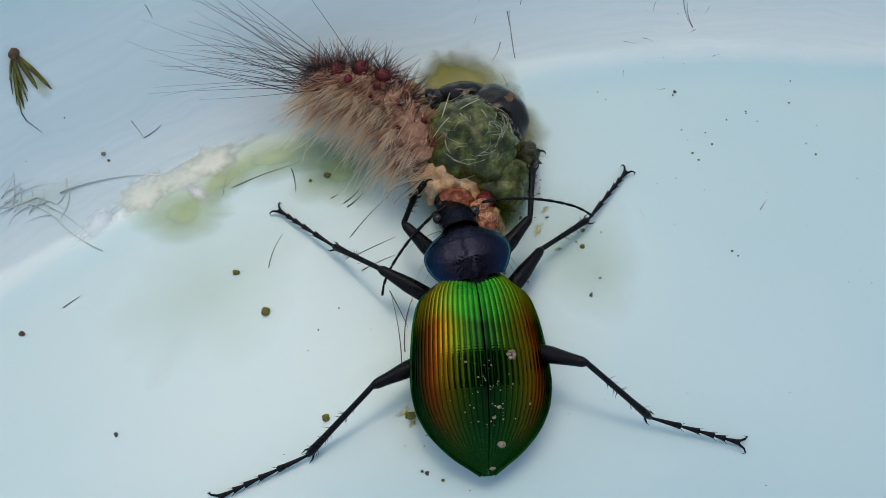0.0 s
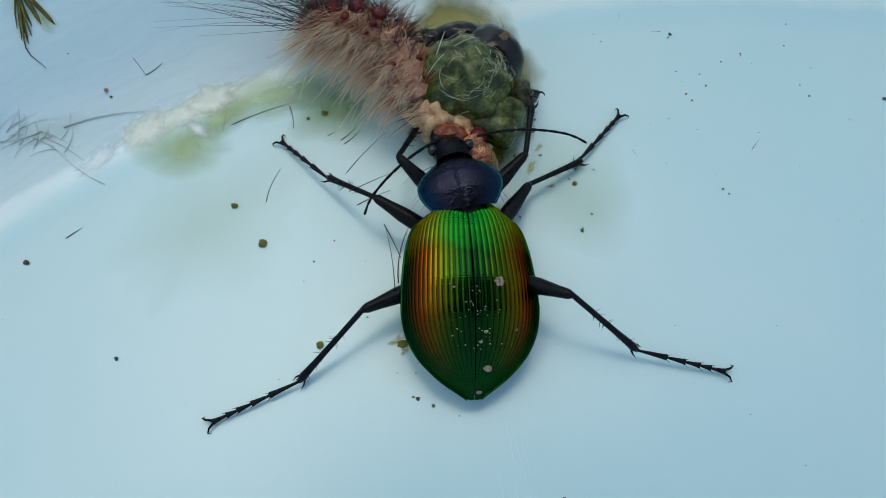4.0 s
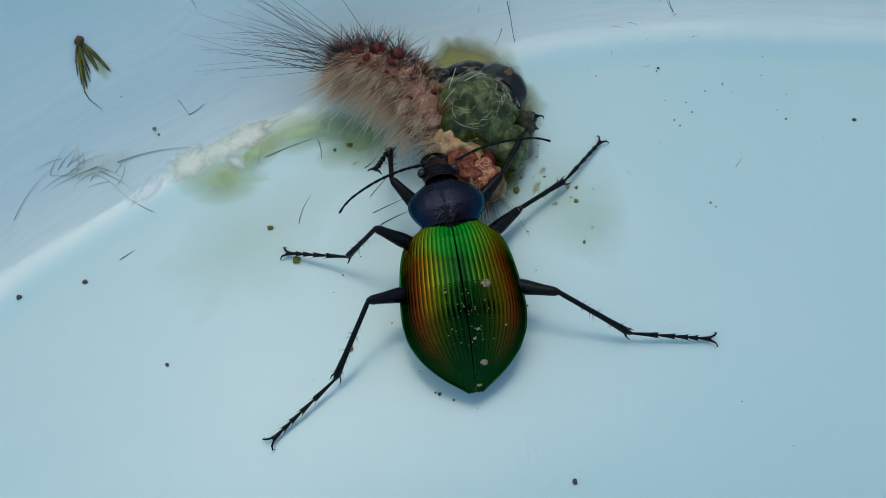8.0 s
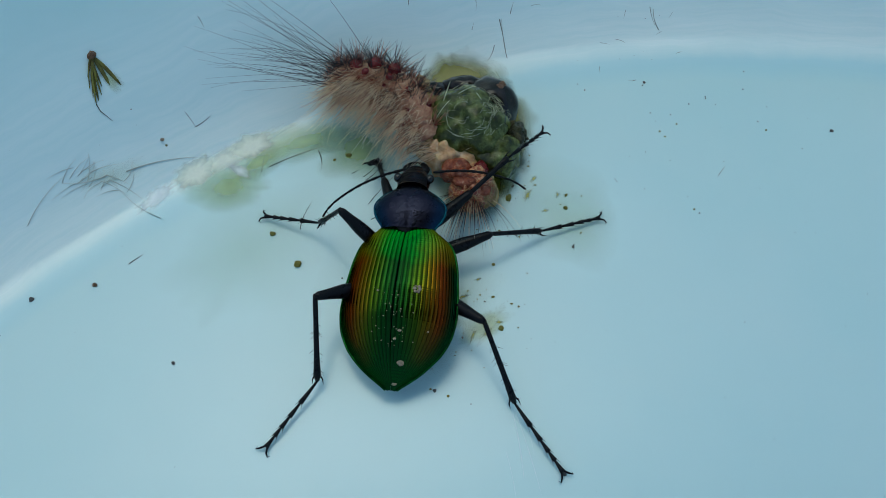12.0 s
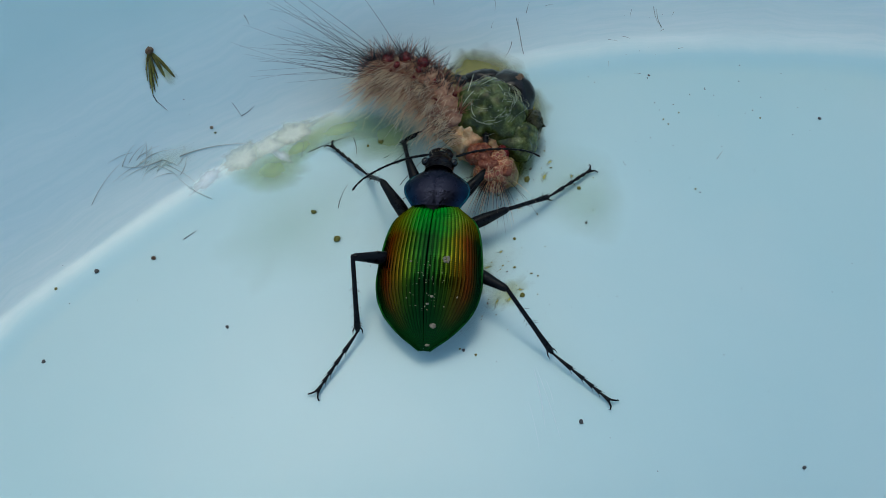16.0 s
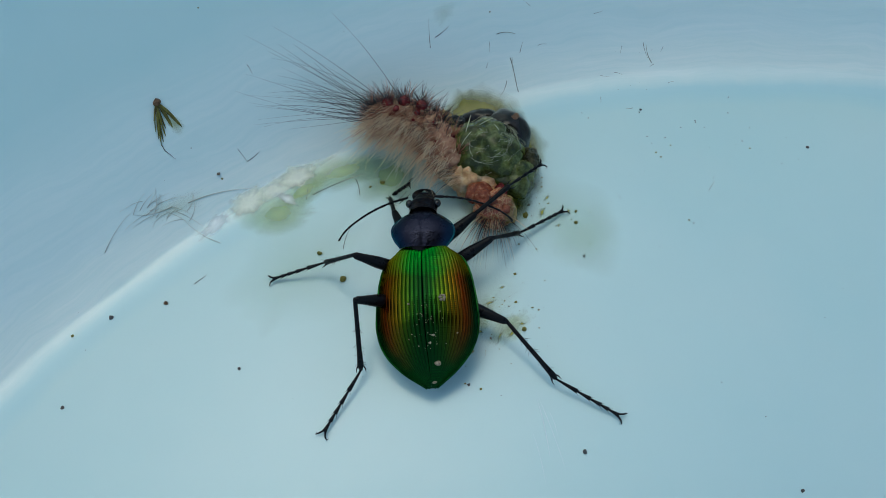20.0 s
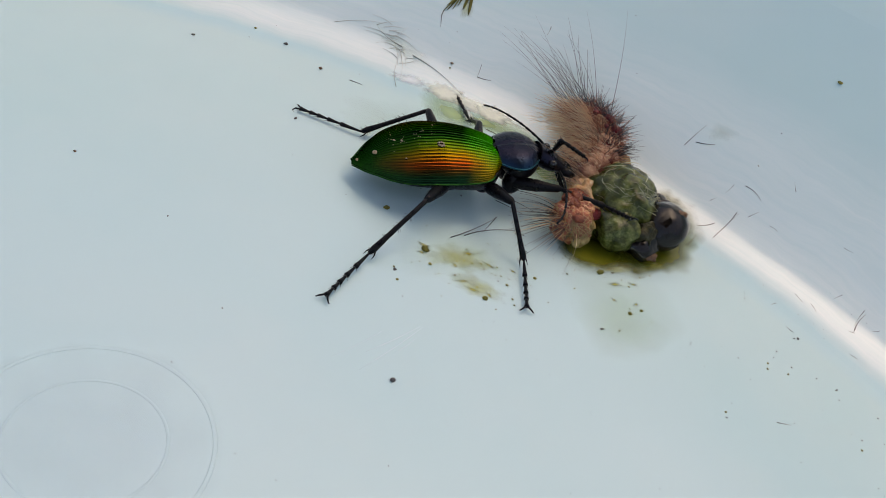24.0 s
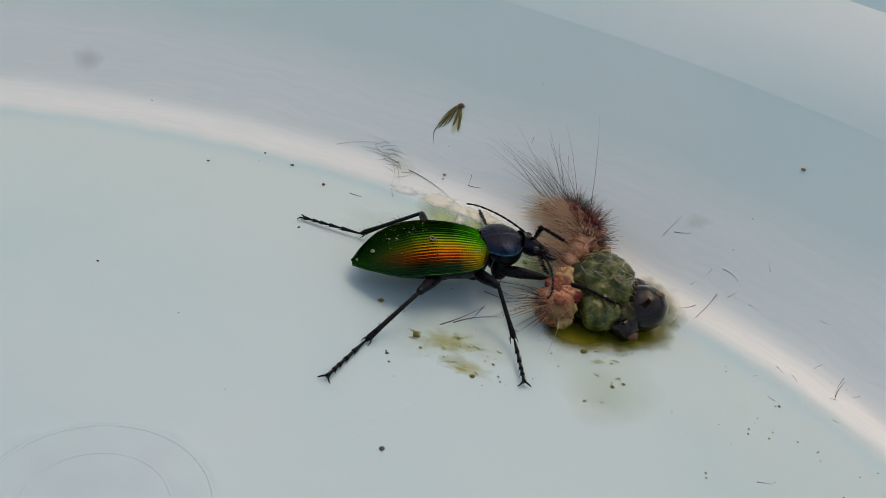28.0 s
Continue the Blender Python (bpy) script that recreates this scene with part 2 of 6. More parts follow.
n.to("Base Color", n.mix(n.grey(n.cells(0.55, "DISTANCE_TO_EDGE"), 0.03, 0.8, 0.09, 0.0), n.ramp(n.noise(0.9, 4), [(0.3, (0.20, 0.028, 0.014)), (0.7, (0.46, 0.12, 0.045))]), (0.66, 0.40, 0.18)))
n.bump(n.cells(0.55, "DISTANCE_TO_EDGE"), 0.12, -0.6)
net_mat = n.m
wart_mat = wet_material("red_wart", [(0.3, (0.07, 0.006, 0.007)), (0.75, (0.24, 0.022, 0.022))], 0.6, 0.18, 0.15)
amber_mat = wet_material("amber_skin", [(0.3, (0.16, 0.085, 0.025)), (0.7, (0.60, 0.42, 0.18))], 1.2, 0.15, 0.2, 0.3)
pale_hair = hair_material("pale_hair", (0.84, 0.54, 0.32), (0.98, 0.86, 0.64), 0.4, 0.3)
brown_hair = hair_material("brown_hair", (0.30, 0.06, 0.04), (0.60, 0.27, 0.16), 0.4, 0.2)
dark_hair = hair_material("dark_hair", (0.016, 0.010, 0.010), (0.05, 0.045, 0.045))
grey_hair = hair_material("grey_hair", (0.04, 0.04, 0.042), (0.24, 0.23, 0.22))
straw_hair = hair_material("damp_bristle", (0.13, 0.14, 0.12), (0.36, 0.38, 0.33))
wet_hair = hair_material("wet_hair", (0.40, 0.41, 0.35), (0.70, 0.72, 0.66))
thread_mat = hair_material("pale_thread", (0.42, 0.43, 0.24), (0.66, 0.66, 0.46), 0.25)
green_stain = stain_material("green_juice", (0.40, 0.50, 0.16), 0.62, 0.0, 0.95, 6.0)
faint_stain = stain_material("faint_juice", (0.46, 0.54, 0.26), 0.17, 0.0, 1.0, 9.0)
yellow_stain = stain_material("yellow_juice", (0.44, 0.42, 0.06), 0.45, 0.35, 1.1, 1.1)
splash_stain = stain_material("splashed_juice", (0.46, 0.42, 0.02), 0.5, 0.45, 1.0, 1.0)
drop_stain = stain_material("juice_drop", (0.38, 0.34, 0.012), 0.65, 0.3, 0.9, 0.5)
puddle_mat = stain_material("olive_puddle", (0.19, 0.18, 0.012), 0.92, 0.02, 0.55, 3.5)
cream_mat = stain_material("cream_scum", (0.80, 0.82, 0.68), 0.85, 0.25, 0.75, 2.2)
white_mat = stain_material("white_scum", (0.82, 0.86, 0.86), 0.7, 0.05, 0.8, 2.0)
smear_mat = stain_material("grey_smear", (0.40, 0.46, 0.46), 0.22, 0.1, 0.9, 3.0)
scuff_stain = stain_material("rubbed_film", (0.70, 0.80, 0.82), 0.22, 0.0, 0.7, 5.0)
crumb_mats = []
for name, a, b in (("brown_crumb", (0.06, 0.03, 0.015), (0.2, 0.11, 0.06)), ("olive_crumb", (0.09, 0.09, 0.012), (0.28, 0.24, 0.05)), ("grey_crumb", (0.04, 0.04, 0.042), (0.15, 0.14, 0.13)), ("pale_crumb", (0.16, 0.11, 0.07), (0.40, 0.31, 0.22))):
    crumb_mats.append(wet_material(name, [(0.3, a), (0.7, b)], 0.5, 0.6, 0.15))
leaf_mat = wet_material("withered_bud", [(0.3, (0.05, 0.035, 0.01)), (0.55, (0.14, 0.12, 0.02)), (0.8, (0.30, 0.28, 0.06))], 1.6, 0.5, 0.2)
n = Nodes("pavement", (0.25, 0.24, 0.22), 0.9)
n.to("Base Color", n.ramp(n.noise(60, 6), [(0.3, (0.18, 0.17, 0.15)), (0.7, (0.30, 0.29, 0.27))]))
ground_mat = n.m
# dark colour for the added board overhead
n = Nodes("dark_sky_blocker", (0.05, 0.035, 0.025), 0.7)
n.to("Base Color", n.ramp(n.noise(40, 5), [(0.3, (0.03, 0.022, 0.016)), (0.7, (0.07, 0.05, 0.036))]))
sky_blocker_mat = n.m


# ---- mesh helpers ----
def finish(ob_name, verts, faces, mat, uvs=None, smooth=True):
    me = bpy.data.meshes.new(ob_name)
    me.from_pydata([(x * MM, y * MM, z * MM) for x, y, z in verts], [], faces)
    if uvs:
        layer = me.uv_layers.new(name="UVMap")
        flat = np.array([uvs[v] for f in faces for v in f], dtype=np.float32).ravel()
        layer.data.foreach_set("uv", flat)
    me.polygons.foreach_set("use_smooth", [smooth] * len(me.polygons))
    me.materials.append(mat)
    me.update()
    return me


def part(name, geo, mat, parent=None, label="", smooth=True):
    """One mesh object from (verts, faces[, uvs]) under a thing or a part."""
    ob = new(name, finish(name, *geo[:2], mat, geo[2] if len(geo) > 2 else None, smooth))
    ob.parent = parent
    return tagged(ob, label)


def thing(name, label, category, group="", kind=""):
    return tagged(new(name), label, category, group, kind)


def from_bm(bm):
    bm.verts.ensure_lookup_table()
    bmesh.ops.recalc_face_normals(bm, faces=bm.faces[:])
    bm.verts.index_update()
    geo = [tuple(v.co) for v in bm.verts], [tuple(v.index for v in f.verts) for f in bm.faces]
    bm.free()
    return geo


def join(parts):
    verts, faces, uvs = [], [], []
    for g in parts:
        k = len(verts)
        verts += g[0]
        faces += [tuple(i + k for i in f) for f in g[1]]
        uvs += g[2] if len(g) > 2 else [(0, 0)] * len(g[0])
    return verts, faces, uvs


def tube(points, radii, sides=8, cap=True):
    """A tapered tube along points; u runs along it."""
    pts = [Vector(p) for p in points]
    verts, faces, uvs = [], [], []
    up = Vector((0, 0, 1))
    for i, p in enumerate(pts):
        d = (pts[min(i + 1, len(pts) - 1)] - pts[max(i - 1, 0)]).normalized()
        ref = up if abs(d.z) < 0.95 else Vector((1, 0, 0))
        a = d.cross(ref).normalized()
        b = a.cross(d)
        r = radii[i] if isinstance(radii, (list, tuple)) else radii
        rx, rz = r if isinstance(r, tuple) else (r, r)
        for k in range(sides):
            w = 2 * math.pi * k / sides
            verts.append(tuple(p + a * math.cos(w) * rx + b * math.sin(w) * rz))
            uvs.append((i / (len(pts) - 1), k / sides))
    for i in range(len(pts) - 1):
        for k in range(sides):
            q = (k + 1) % sides
            faces.append((i * sides + k, i * sides + q, (i + 1) * sides + q, (i + 1) * sides + k))
    if cap:
        faces.append(tuple(range(sides))[::-1])
        faces.append(tuple((len(pts) - 1) * sides + k for k in range(sides)))
    return verts, faces, uvs


def bezier(a, b, c, n):
    a, b, c = Vector(a), Vector(b), Vector(c)
    return [a * (1 - t) ** 2 + b * 2 * t * (1 - t) + c * t * t for t in (i / n for i in range(n + 1))]


def hair(a, b, c, r=0.04, n=6, sides=3):
    pts = bezier(a, b, c, n)
    return tube(pts, [r * (1 - 0.8 * i / n) for i in range(n + 1)], sides, False)


def blob(c, s, lump=0.0, size=2.0, seed=0, seg=28, turn=0.0, power=1.0):
    """An ellipsoid with an uneven skin."""
    bm = bmesh.new()
    bmesh.ops.create_uvsphere(bm, u_segments=seg, v_segments=seg * 2 // 3, radius=1)
    ct, st = math.cos(radians(turn)), math.sin(radians(turn))
    for v in bm.verts:
        d = Vector(v.co)
        p = Vector((d.x * s[0], d.y * s[1], d.z * s[2]))
        k = 1 + lump * (noise.noise(p / size + Vector((seed * 7.3, seed * 3.1, 0))) + 0.5 * noise.noise(p / size * 2.3 + Vector((seed, 5, 1))))
        p *= k
        v.co = (c[0] + p.x * ct - p.y * st, c[1] + p.x * st + p.y * ct, c[2] + p.z)
    return from_bm(bm)


def curve(table, v):
    """Smooth interpolation in a short table of (place, value)."""
    for (a, p), (b, q) in zip(table, table[1:]):
        if v <= b:
            t = (v - a) / (b - a)
            return p + (q - p) * t
    return table[-1][1]


def softly(table, v, h=0.035):
    return sum(curve(table, min(1, max(0, v + k * h))) * w for k, w in ((-1, 0.25), (0, 0.5), (1, 0.25)))


# ---- the wash tub ----
BEND, SLOPE = 16.0, radians(44)


def tub_z(x, y):
    """Height of the tub's inside over a place."""
    d = math.hypot(x - TUB_X, y - TUB_Y) - TUB_R
    if d <= 0:
        return 0.0
    if d < BEND * math.sin(SLOPE):
        return BEND - math.sqrt(BEND * BEND - d * d)
    return BEND * (1 - math.cos(SLOPE)) + (d - BEND * math.sin(SLOPE)) * math.tan(SLOPE)


def turned(prof, n=192):
    verts, faces = [], []
    for r, z in prof:
        verts += [(TUB_X + r * math.cos(2 * math.pi * i / n), TUB_Y + r * math.sin(2 * math.pi * i / n), z) for i in range(n)]
    for j in range(len(prof) - 1):
        for i in range(n):
            q = (i + 1) % n
            faces.append((j * n + i, j * n + q, (j + 1) * n + q, (j + 1) * n + i))
    return verts, faces


def build_tub():
    tub = thing("wash_tub", "pale blue plastic wash tub, stained with green juice inside", "tub")
    n, verts, faces = 192, [(TUB_X, TUB_Y, 0)], []
    rings = [20, 50, 80, 105, 120, TUB_R]
    for r in rings:
        verts += [(TUB_X + r * math.cos(2 * math.pi * i / n), TUB_Y + r * math.sin(2 * math.pi * i / n), 0) for i in range(n)]
    faces += [(0, 1 + i, 1 + (i + 1) % n) for i in range(n)]
    for j in range(len(rings) - 1):
        faces += [(1 + j * n + i, 1 + (j + 1) * n + i, 1 + (j + 1) * n + (i + 1) % n, 1 + j * n + (i + 1) % n) for i in range(n)]
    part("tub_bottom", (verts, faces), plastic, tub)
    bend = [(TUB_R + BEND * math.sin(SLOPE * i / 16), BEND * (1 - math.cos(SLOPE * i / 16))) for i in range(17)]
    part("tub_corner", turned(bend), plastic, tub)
    r, z = bend[-1]
    wall = [(r + i * 5.5, z + i * 5.5 * math.tan(SLOPE)) for i in range(5)]
    r, z = wall[-1]
    for i in range(1, 9):
        a = SLOPE + radians(28) * i / 8
        r, z = r + 7 * math.cos(a), z + 7 * math.sin(a)
        wall.append((r, z))
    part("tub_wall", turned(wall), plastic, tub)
    rim = [(r + 7 * (1 - math.cos(math.pi * i / 10)), z + 4 * math.sin(math.pi * i / 10)) for i in range(11)]
    rim += [(r + 14, z - 7), (r + 12.5, z - 7)]
    part("tub_rim", turned(rim), plastic, tub)
    shell = [(r + 12.5, z - 7), (r + 3, z - 8), (153, 12), (143, 3), (136, -1.4), (TUB_R + 1, -2.4), (2, -2.4)]
    part("tub_outside", turned(shell), plastic, tub)
    # moulded rings in the bottom
    for rad, thick in ((11.2, 0.22), (7.0, 0.14)):
        pts = [(6.3 + rad * math.cos(2 * math.pi * i / 72), -24.0 + rad * math.sin(2 * math.pi * i / 72), 0.0) for i in range(73)]
        part("moulded_ring", tube(pts, [(thick, 0.022)] * 73, 8, False), plastic, tub)
    # pale scratches in the bottom
    for x0, y0, x1, y1, w in ((6.0, 13.7, 6.9, 5.6, 0.10), (6.2, 14.0, 8.8, 3.6, 0.07), (7.4, 12.0, 8.2, 8.5, 0.05), (5.0, 9.0, 6.0, 2.0, 0.05)):
        pts = bezier((x0, y0, 0), ((x0 + x1) / 2 + 0.3, (y0 + y1) / 2, 0), (x1, y1, 0), 8)
        part("scratch", tube(pts, [(w * k * 0.45, 0.015) for k in (0.3, 0.7, 1, 0.8, 1, 1, 0.7, 0.5, 0.2)], 6), scuff_mat, tub, "pale scratch")
    return tub


build_tub()
g = 4000.0
tagged(part("ground", ([(-g, -g, -2.5), (g, -g, -2.5), (g, g, -2.5), (-g, g, -2.5)], [(0, 1, 2, 3)]), ground_mat), "plain grey paved ground under the tub", "ground", kind="structure")


# unseen board added over the tub: blocks sky and gives dark reflections
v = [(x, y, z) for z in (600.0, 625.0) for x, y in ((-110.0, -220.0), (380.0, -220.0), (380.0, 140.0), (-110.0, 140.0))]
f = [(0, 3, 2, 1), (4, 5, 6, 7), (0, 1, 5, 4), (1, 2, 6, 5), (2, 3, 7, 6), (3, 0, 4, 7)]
tagged(part("eave", (v, f), sky_blocker_mat, smooth=False), "unseen dark board added above the tub to block sky and darken reflections", "eave", kind="structure")


# ---- stains on the plastic ----
def stain(name, label, cx, cy, rx, ry, turn, mat, lift, seed, rough=0.25):
    """A thin uneven film that follows the tub's surface; u grows from its middle to its outline."""
    verts, faces, uvs = [], [], []
    rings, n = 9, 56
    ct, st = math.cos(radians(turn)), math.sin(radians(turn))
    for j in range(rings + 1):
        for i in range(n):
            a = 2 * math.pi * i / n
            k = (j / rings) * (1 + rough * noise.noise(Vector((math.cos(a) * 1.6 + seed * 9, math.sin(a) * 1.6, seed))) + rough * 0.5 * noise.noise(Vector((math.cos(a) * 5, math.sin(a) * 5 + seed, seed))))
            x, y = k * rx * math.cos(a), k * ry * math.sin(a)
            x, y = cx + x * ct - y * st, cy + x * st + y * ct
            verts.append((x, y, tub_z(x, y) + lift))
            uvs.append((j / rings, i / n))
    for j in range(rings):
        for i in range(n):
            q = (i + 1) % n
            faces.append((j * n + i, (j + 1) * n + i, (j + 1) * n + q, j * n + q))
    ob = part(name, (verts, faces, uvs), mat)
    return tagged(ob, label, "stain", "juice stains")


stain("juice_stain", "pale green pool of juice drying along the tub's corner", -20.5, 53.0, 8.5, 3.4, 18, green_stain, 0.05, 1)
stain("juice_stain", "pale green pool of juice on the tub's bottom", -30.6, 45.6, 6.4, 3.8, 8, green_stain, 0.07, 2)
stain("juice_stain", "yellow-green juice under a hairy caterpillar", -13.5, 51.5, 7, 5.5, -10, green_stain, 0.09, 3)
stain("juice_stain", "yellow-green smear of juice between dried scum patches", -27.0, 49.5, 5.5, 2.6, 35, green_stain, 0.06, 12, 0.3)
SCUM = [(-29.8, 51.0, 11.5, 1.9, 31, 4), (-35.2, 47.9, 4.8, 2.6, 42, 5), (-27.9, 52.0, 4.2, 2.4, 28, 21)]
for x, y, rx, ry, turn, seed in SCUM:
    stain("scum_patch", "cream-coloured dried scum on the tub's corner", x, y, rx, ry, turn, cream_mat, 0.11 + 0.01 * (seed % 4), seed, 0.4)
stain("scum_patch", "white dried scum on the tub's bottom", -29.3, 48.3, 2.3, 1.0, -30, white_mat, 0.15, 24, 0.4)
stain("scum_patch", "white dried scum on the tub's corner", -40.0, 44.0, 3.6, 1.2, 42, white_mat, 0.15, 25, 0.4)
stain("juice_puddle", "olive-brown puddle of juice round a caterpillar's remains", 2.7, 53.8, 14.0, 8.6, 92, puddle_mat, 0.13, 6, 0.12)
stain("juice_puddle", "olive-brown puddle of juice round a caterpillar's remains", 3.4, 44.8, 6.0, 4.0, 60, puddle_mat, 0.15, 7, 0.2)
stain("juice_puddle", "olive-brown puddle of juice under a dark lump of pulp", 5.6, 54.6, 8.4, 6.2, 80, puddle_mat, 0.2, 19, 0.16)
stain("juice_puddle", "olive-brown puddle of juice beside a dark lump of pulp", 0.6, 62.4, 5.6, 4.6, 0, puddle_mat, 0.25, 17, 0.18)
stain("juice_stain", "faint green film of juice on the tub's bottom", 12.5, 42, 9, 8.5, 0, faint_stain, 0.05, 8, 0.2)
stain("juice_stain", "faint green film of juice on the tub's bottom", 16, 38, 6, 6, 0, faint_stain, 0.10, 9, 0.25)
stain("juice_stain", "yellow-green splash of juice below a feeding beetle", -1.8, 25.5, 9.0, 4.6, 55, splash_stain, 0.06, 10, 0.5)
stain("juice_stain", "faint yellow splash of juice with crumbs in it", 3.2, 24.5, 6.5, 3.4, 35, splash_stain, 0.09, 11, 0.5)
stain("juice_stain", "pale yellow-green wash of juice below a feeding beetle", -2, 27, 11, 7, 60, faint_stain, 0.04, 16, 0.3)
stain("juice_stain", "faint green film of juice near the tub's corner", -27, 36, 12, 9, 40, faint_stain, 0.05, 13, 0.3)
stain("juice_stain", "faint grey-green smear on the tub's wall", -3.5, 76, 2.4, 1.2, 30, faint_stain, 0.08, 14, 0.4)

drops = random.Random(61)
SPLASH = [(-5.4, 22.6, 1.5, 0.7, 30), (-4.6, 21.4, 0.8, 0.5, 60), (-2.3, 27.2, 1.3, 0.5, 70), (0.6, 28.6, 1.5, 0.35, 20), (1.7, 23.4, 1.6, 0.4, 70), (3.4, 23.6, 1.4, 0.4, 40),
          (-1.0, 24.2, 0.9, 0.5, 10), (4.9, 25.0, 0.6, 0.35, 0), (2.6, 31.0, 0.8, 0.3, 15), (9.6, 43.4, 1.6, 0.8, 70), (10.6, 46.0, 1.0, 0.6, 50), (11.8, 41.0, 0.8, 0.5, 20), (13.6, 43.4, 0.7, 0.4, 80)]
for x, y, rx, ry, turn in SPLASH:
    stain("juice_drop", "small ochre drop of dried juice on the plastic", x, y, rx, ry, turn, drop_stain, 0.12, drops.randint(1, 90), 0.7)
stain("juice_stain", "ochre rim of juice below a lump of pulp", 7.6, 45.6, 3.4, 1.2, 68, yellow_stain, 0.27, 31, 0.5)
stain("juice_stain", "ochre rim of juice beside a lump of pulp", 9.0, 51.5, 4.2, 1.3, 80, yellow_stain, 0.28, 32, 0.4)
stain("juice_stain", "yellow-green stain beside a withered bud scale", -44.9, 56.8, 2.4, 1.5, -15, yellow_stain, 0.08, 33, 0.35)
stain("juice_stain", "grey-green film under a wet hair tuft", -46.0, 46.4, 5.0, 1.6, 28, faint_stain, 0.05, 34, 0.5)
stain("juice_stain", "faint grey smear on the tub's wall", -88.4, 6.0, 3.0, 2.2, 60, smear_mat, 0.05, 18, 0.3)
stain("scuff_mark", "pale rubbed disc in the tub's moulded bottom", 6.3, -24.0, 12.6, 12.6, 0, scuff_stain, 0.03, 15, 0.05)


# ---- crumbs and grit ----
def pebble(seed, sx, sy, sz):
    bm = bmesh.new()
    bmesh.ops.create_icosphere(bm, subdivisions=2, radius=1)
    for v in bm.verts:
        d = Vector(v.co)
        k = 1 + 0.5 * noise.noise(d * 1.3 + Vector((seed * 5.1, 0, seed)))
        v.co = (d.x * sx * k, d.y * sy * k, max(-0.35, d.z) * sz * k)
    return from_bm(bm)


pebbles = [finish("crumb", *pebble(i, 1.0, 0.7 + 0.06 * i, 0.55), crumb_mats[i % 4]) for i in range(8)]
CRUMB_WORDS = ["brown crumb of frass", "olive crumb of frass", "dark grey grain of dirt", "pale crumb of dry matter"]


def crumb(x, y, size, kind, turn):
    me = pebbles[kind + 4 * (turn % 2)]
    ob = new("crumb", me)
    ob.matrix_world = Matrix.Translation(Vector((x, y, tub_z(x, y) + 0.28 * size)) * MM) @ Matrix.Rotation(turn * 1.3, 4, "Z") @ Matrix.Scale(size, 4)
    return tagged(ob, CRUMB_WORDS[kind] + " on the pale plastic", "crumb", "crumbs on the tub's bottom")


CRUMBS = [
    (-24.0, 38.3, 0.55, 1), (-20.5, 33.7, 0.65, 1), (-46.2, 31.4, 0.5, 0), (-53.9, 29.5, 0.5, 2), (-34.8, 20.5, 0.38, 2),
    (-3.1, 16.3, 0.32, 2), (11.5, 6.1, 0.5, 2), (14.5, 41.3, 0.38, 1), (14.7, 43.3, 0.34, 1), (-58.7, 16.1, 0.38, 2),
    (38.4, -0.4, 0.4, 2), (-13.5, 22.0, 0.55, 1), (-4.8, 22.2, 0.8, 1), (5.2, 24.2, 0.45, 1), (52.1, 52.8, 0.4, 2),
    (-39.5, 51.8, 0.35, 3), (27.4, 62.0, 0.34, 2), (2.9, 89.6, 0.5, 1), (7.0, 43.0, 0.7, 1), (-14.5, 50.5, 0.5, 1),
]
for i, (x, y, s, k) in enumerate(CRUMBS):
    crumb(x, y, s * (0.66 if k == 2 else 0.76), k, i)
SMALL = [
    (-15.7, 29.3), (42.3, 54.7), (35.7, 59.2), (28.5, 53.4), (17.9, 62.0), (-12.6, 34.1), (-14.7, 31.6), (31.4, 40.7),
    (21.5, 45.7), (-43.0, 54.3), (15.1, 35.7), (16.2, 37.5), (17.9, 37.0), (18.8, 60.9), (3.3, 27.9), (7.5, 27.1),
    (21.7, 45.3), (27.6, 56.6), (27.1, 61.5), (29.1, 52.5), (26.1, 50.0), (30.4, 56.2), (32.0, 40.1), (31.0, 54.6),
    (36.9, 57.8), (35.7, 58.9), (41.2, 60.4), (43.2, 53.2), (44.0, 57.2), (41.9, 63.6), (33.2, 58.0), (-40.2, 70.9),
    (-19.4, 72.0), (-26.6, 75.7), (2.6, 81.1), (3.9, 76.8), (0.6, -13.5), (-4.4, -5.6), (-20.2, -4.8), (-3.6, 16.5),
]
for i, (x, y) in enumerate(SMALL):
    crumb(x, y, 0.08 + 0.02 * (i % 4), (2, 0, 2, 1)[i % 4], i)
MORE = [(-1.5, 15.6), (15.0, 35.4), (4.6, 33.1), (0.4, 23.1), (-2.1, 27.4), (7.7, 44.9), (-39.0, 51.2), (-34.7, -10.2), (-59.0, 26.8), (-78.2, 13.8), (-16.4, 49.8)]
for i, (x, y) in enumerate(MORE):
    crumb(x, y, 0.17 + 0.03 * (i % 3), (1, 2, 1, 0)[i % 4], i + 3)
rng = random.Random(5)
grit = []
for i in range(90):
    zone = rng.random()
    if zone < 0.45:
        x, y = rng.gauss(34, 14), rng.gauss(52, 12)
    elif zone < 0.7:
        x, y = rng.gauss(2, 9), rng.gauss(27, 7)
    else:
        x, y = rng.uniform(-60, 50), rng.uniform(-15, 70)
    s = rng.uniform(0.035, 0.075)
    v, f = pebble(i, s, s * rng.uniform(0.5, 1), s * 0.5)
    grit.append(([(a + x, b + y, c + tub_z(x, y) + 0.03) for a, b, c in v], f))
tagged(part("grit", join(grit), crumb_mats[2]), "fine dark grit scattered over the pale plastic", "grit", kind="stuff")
flecks = []
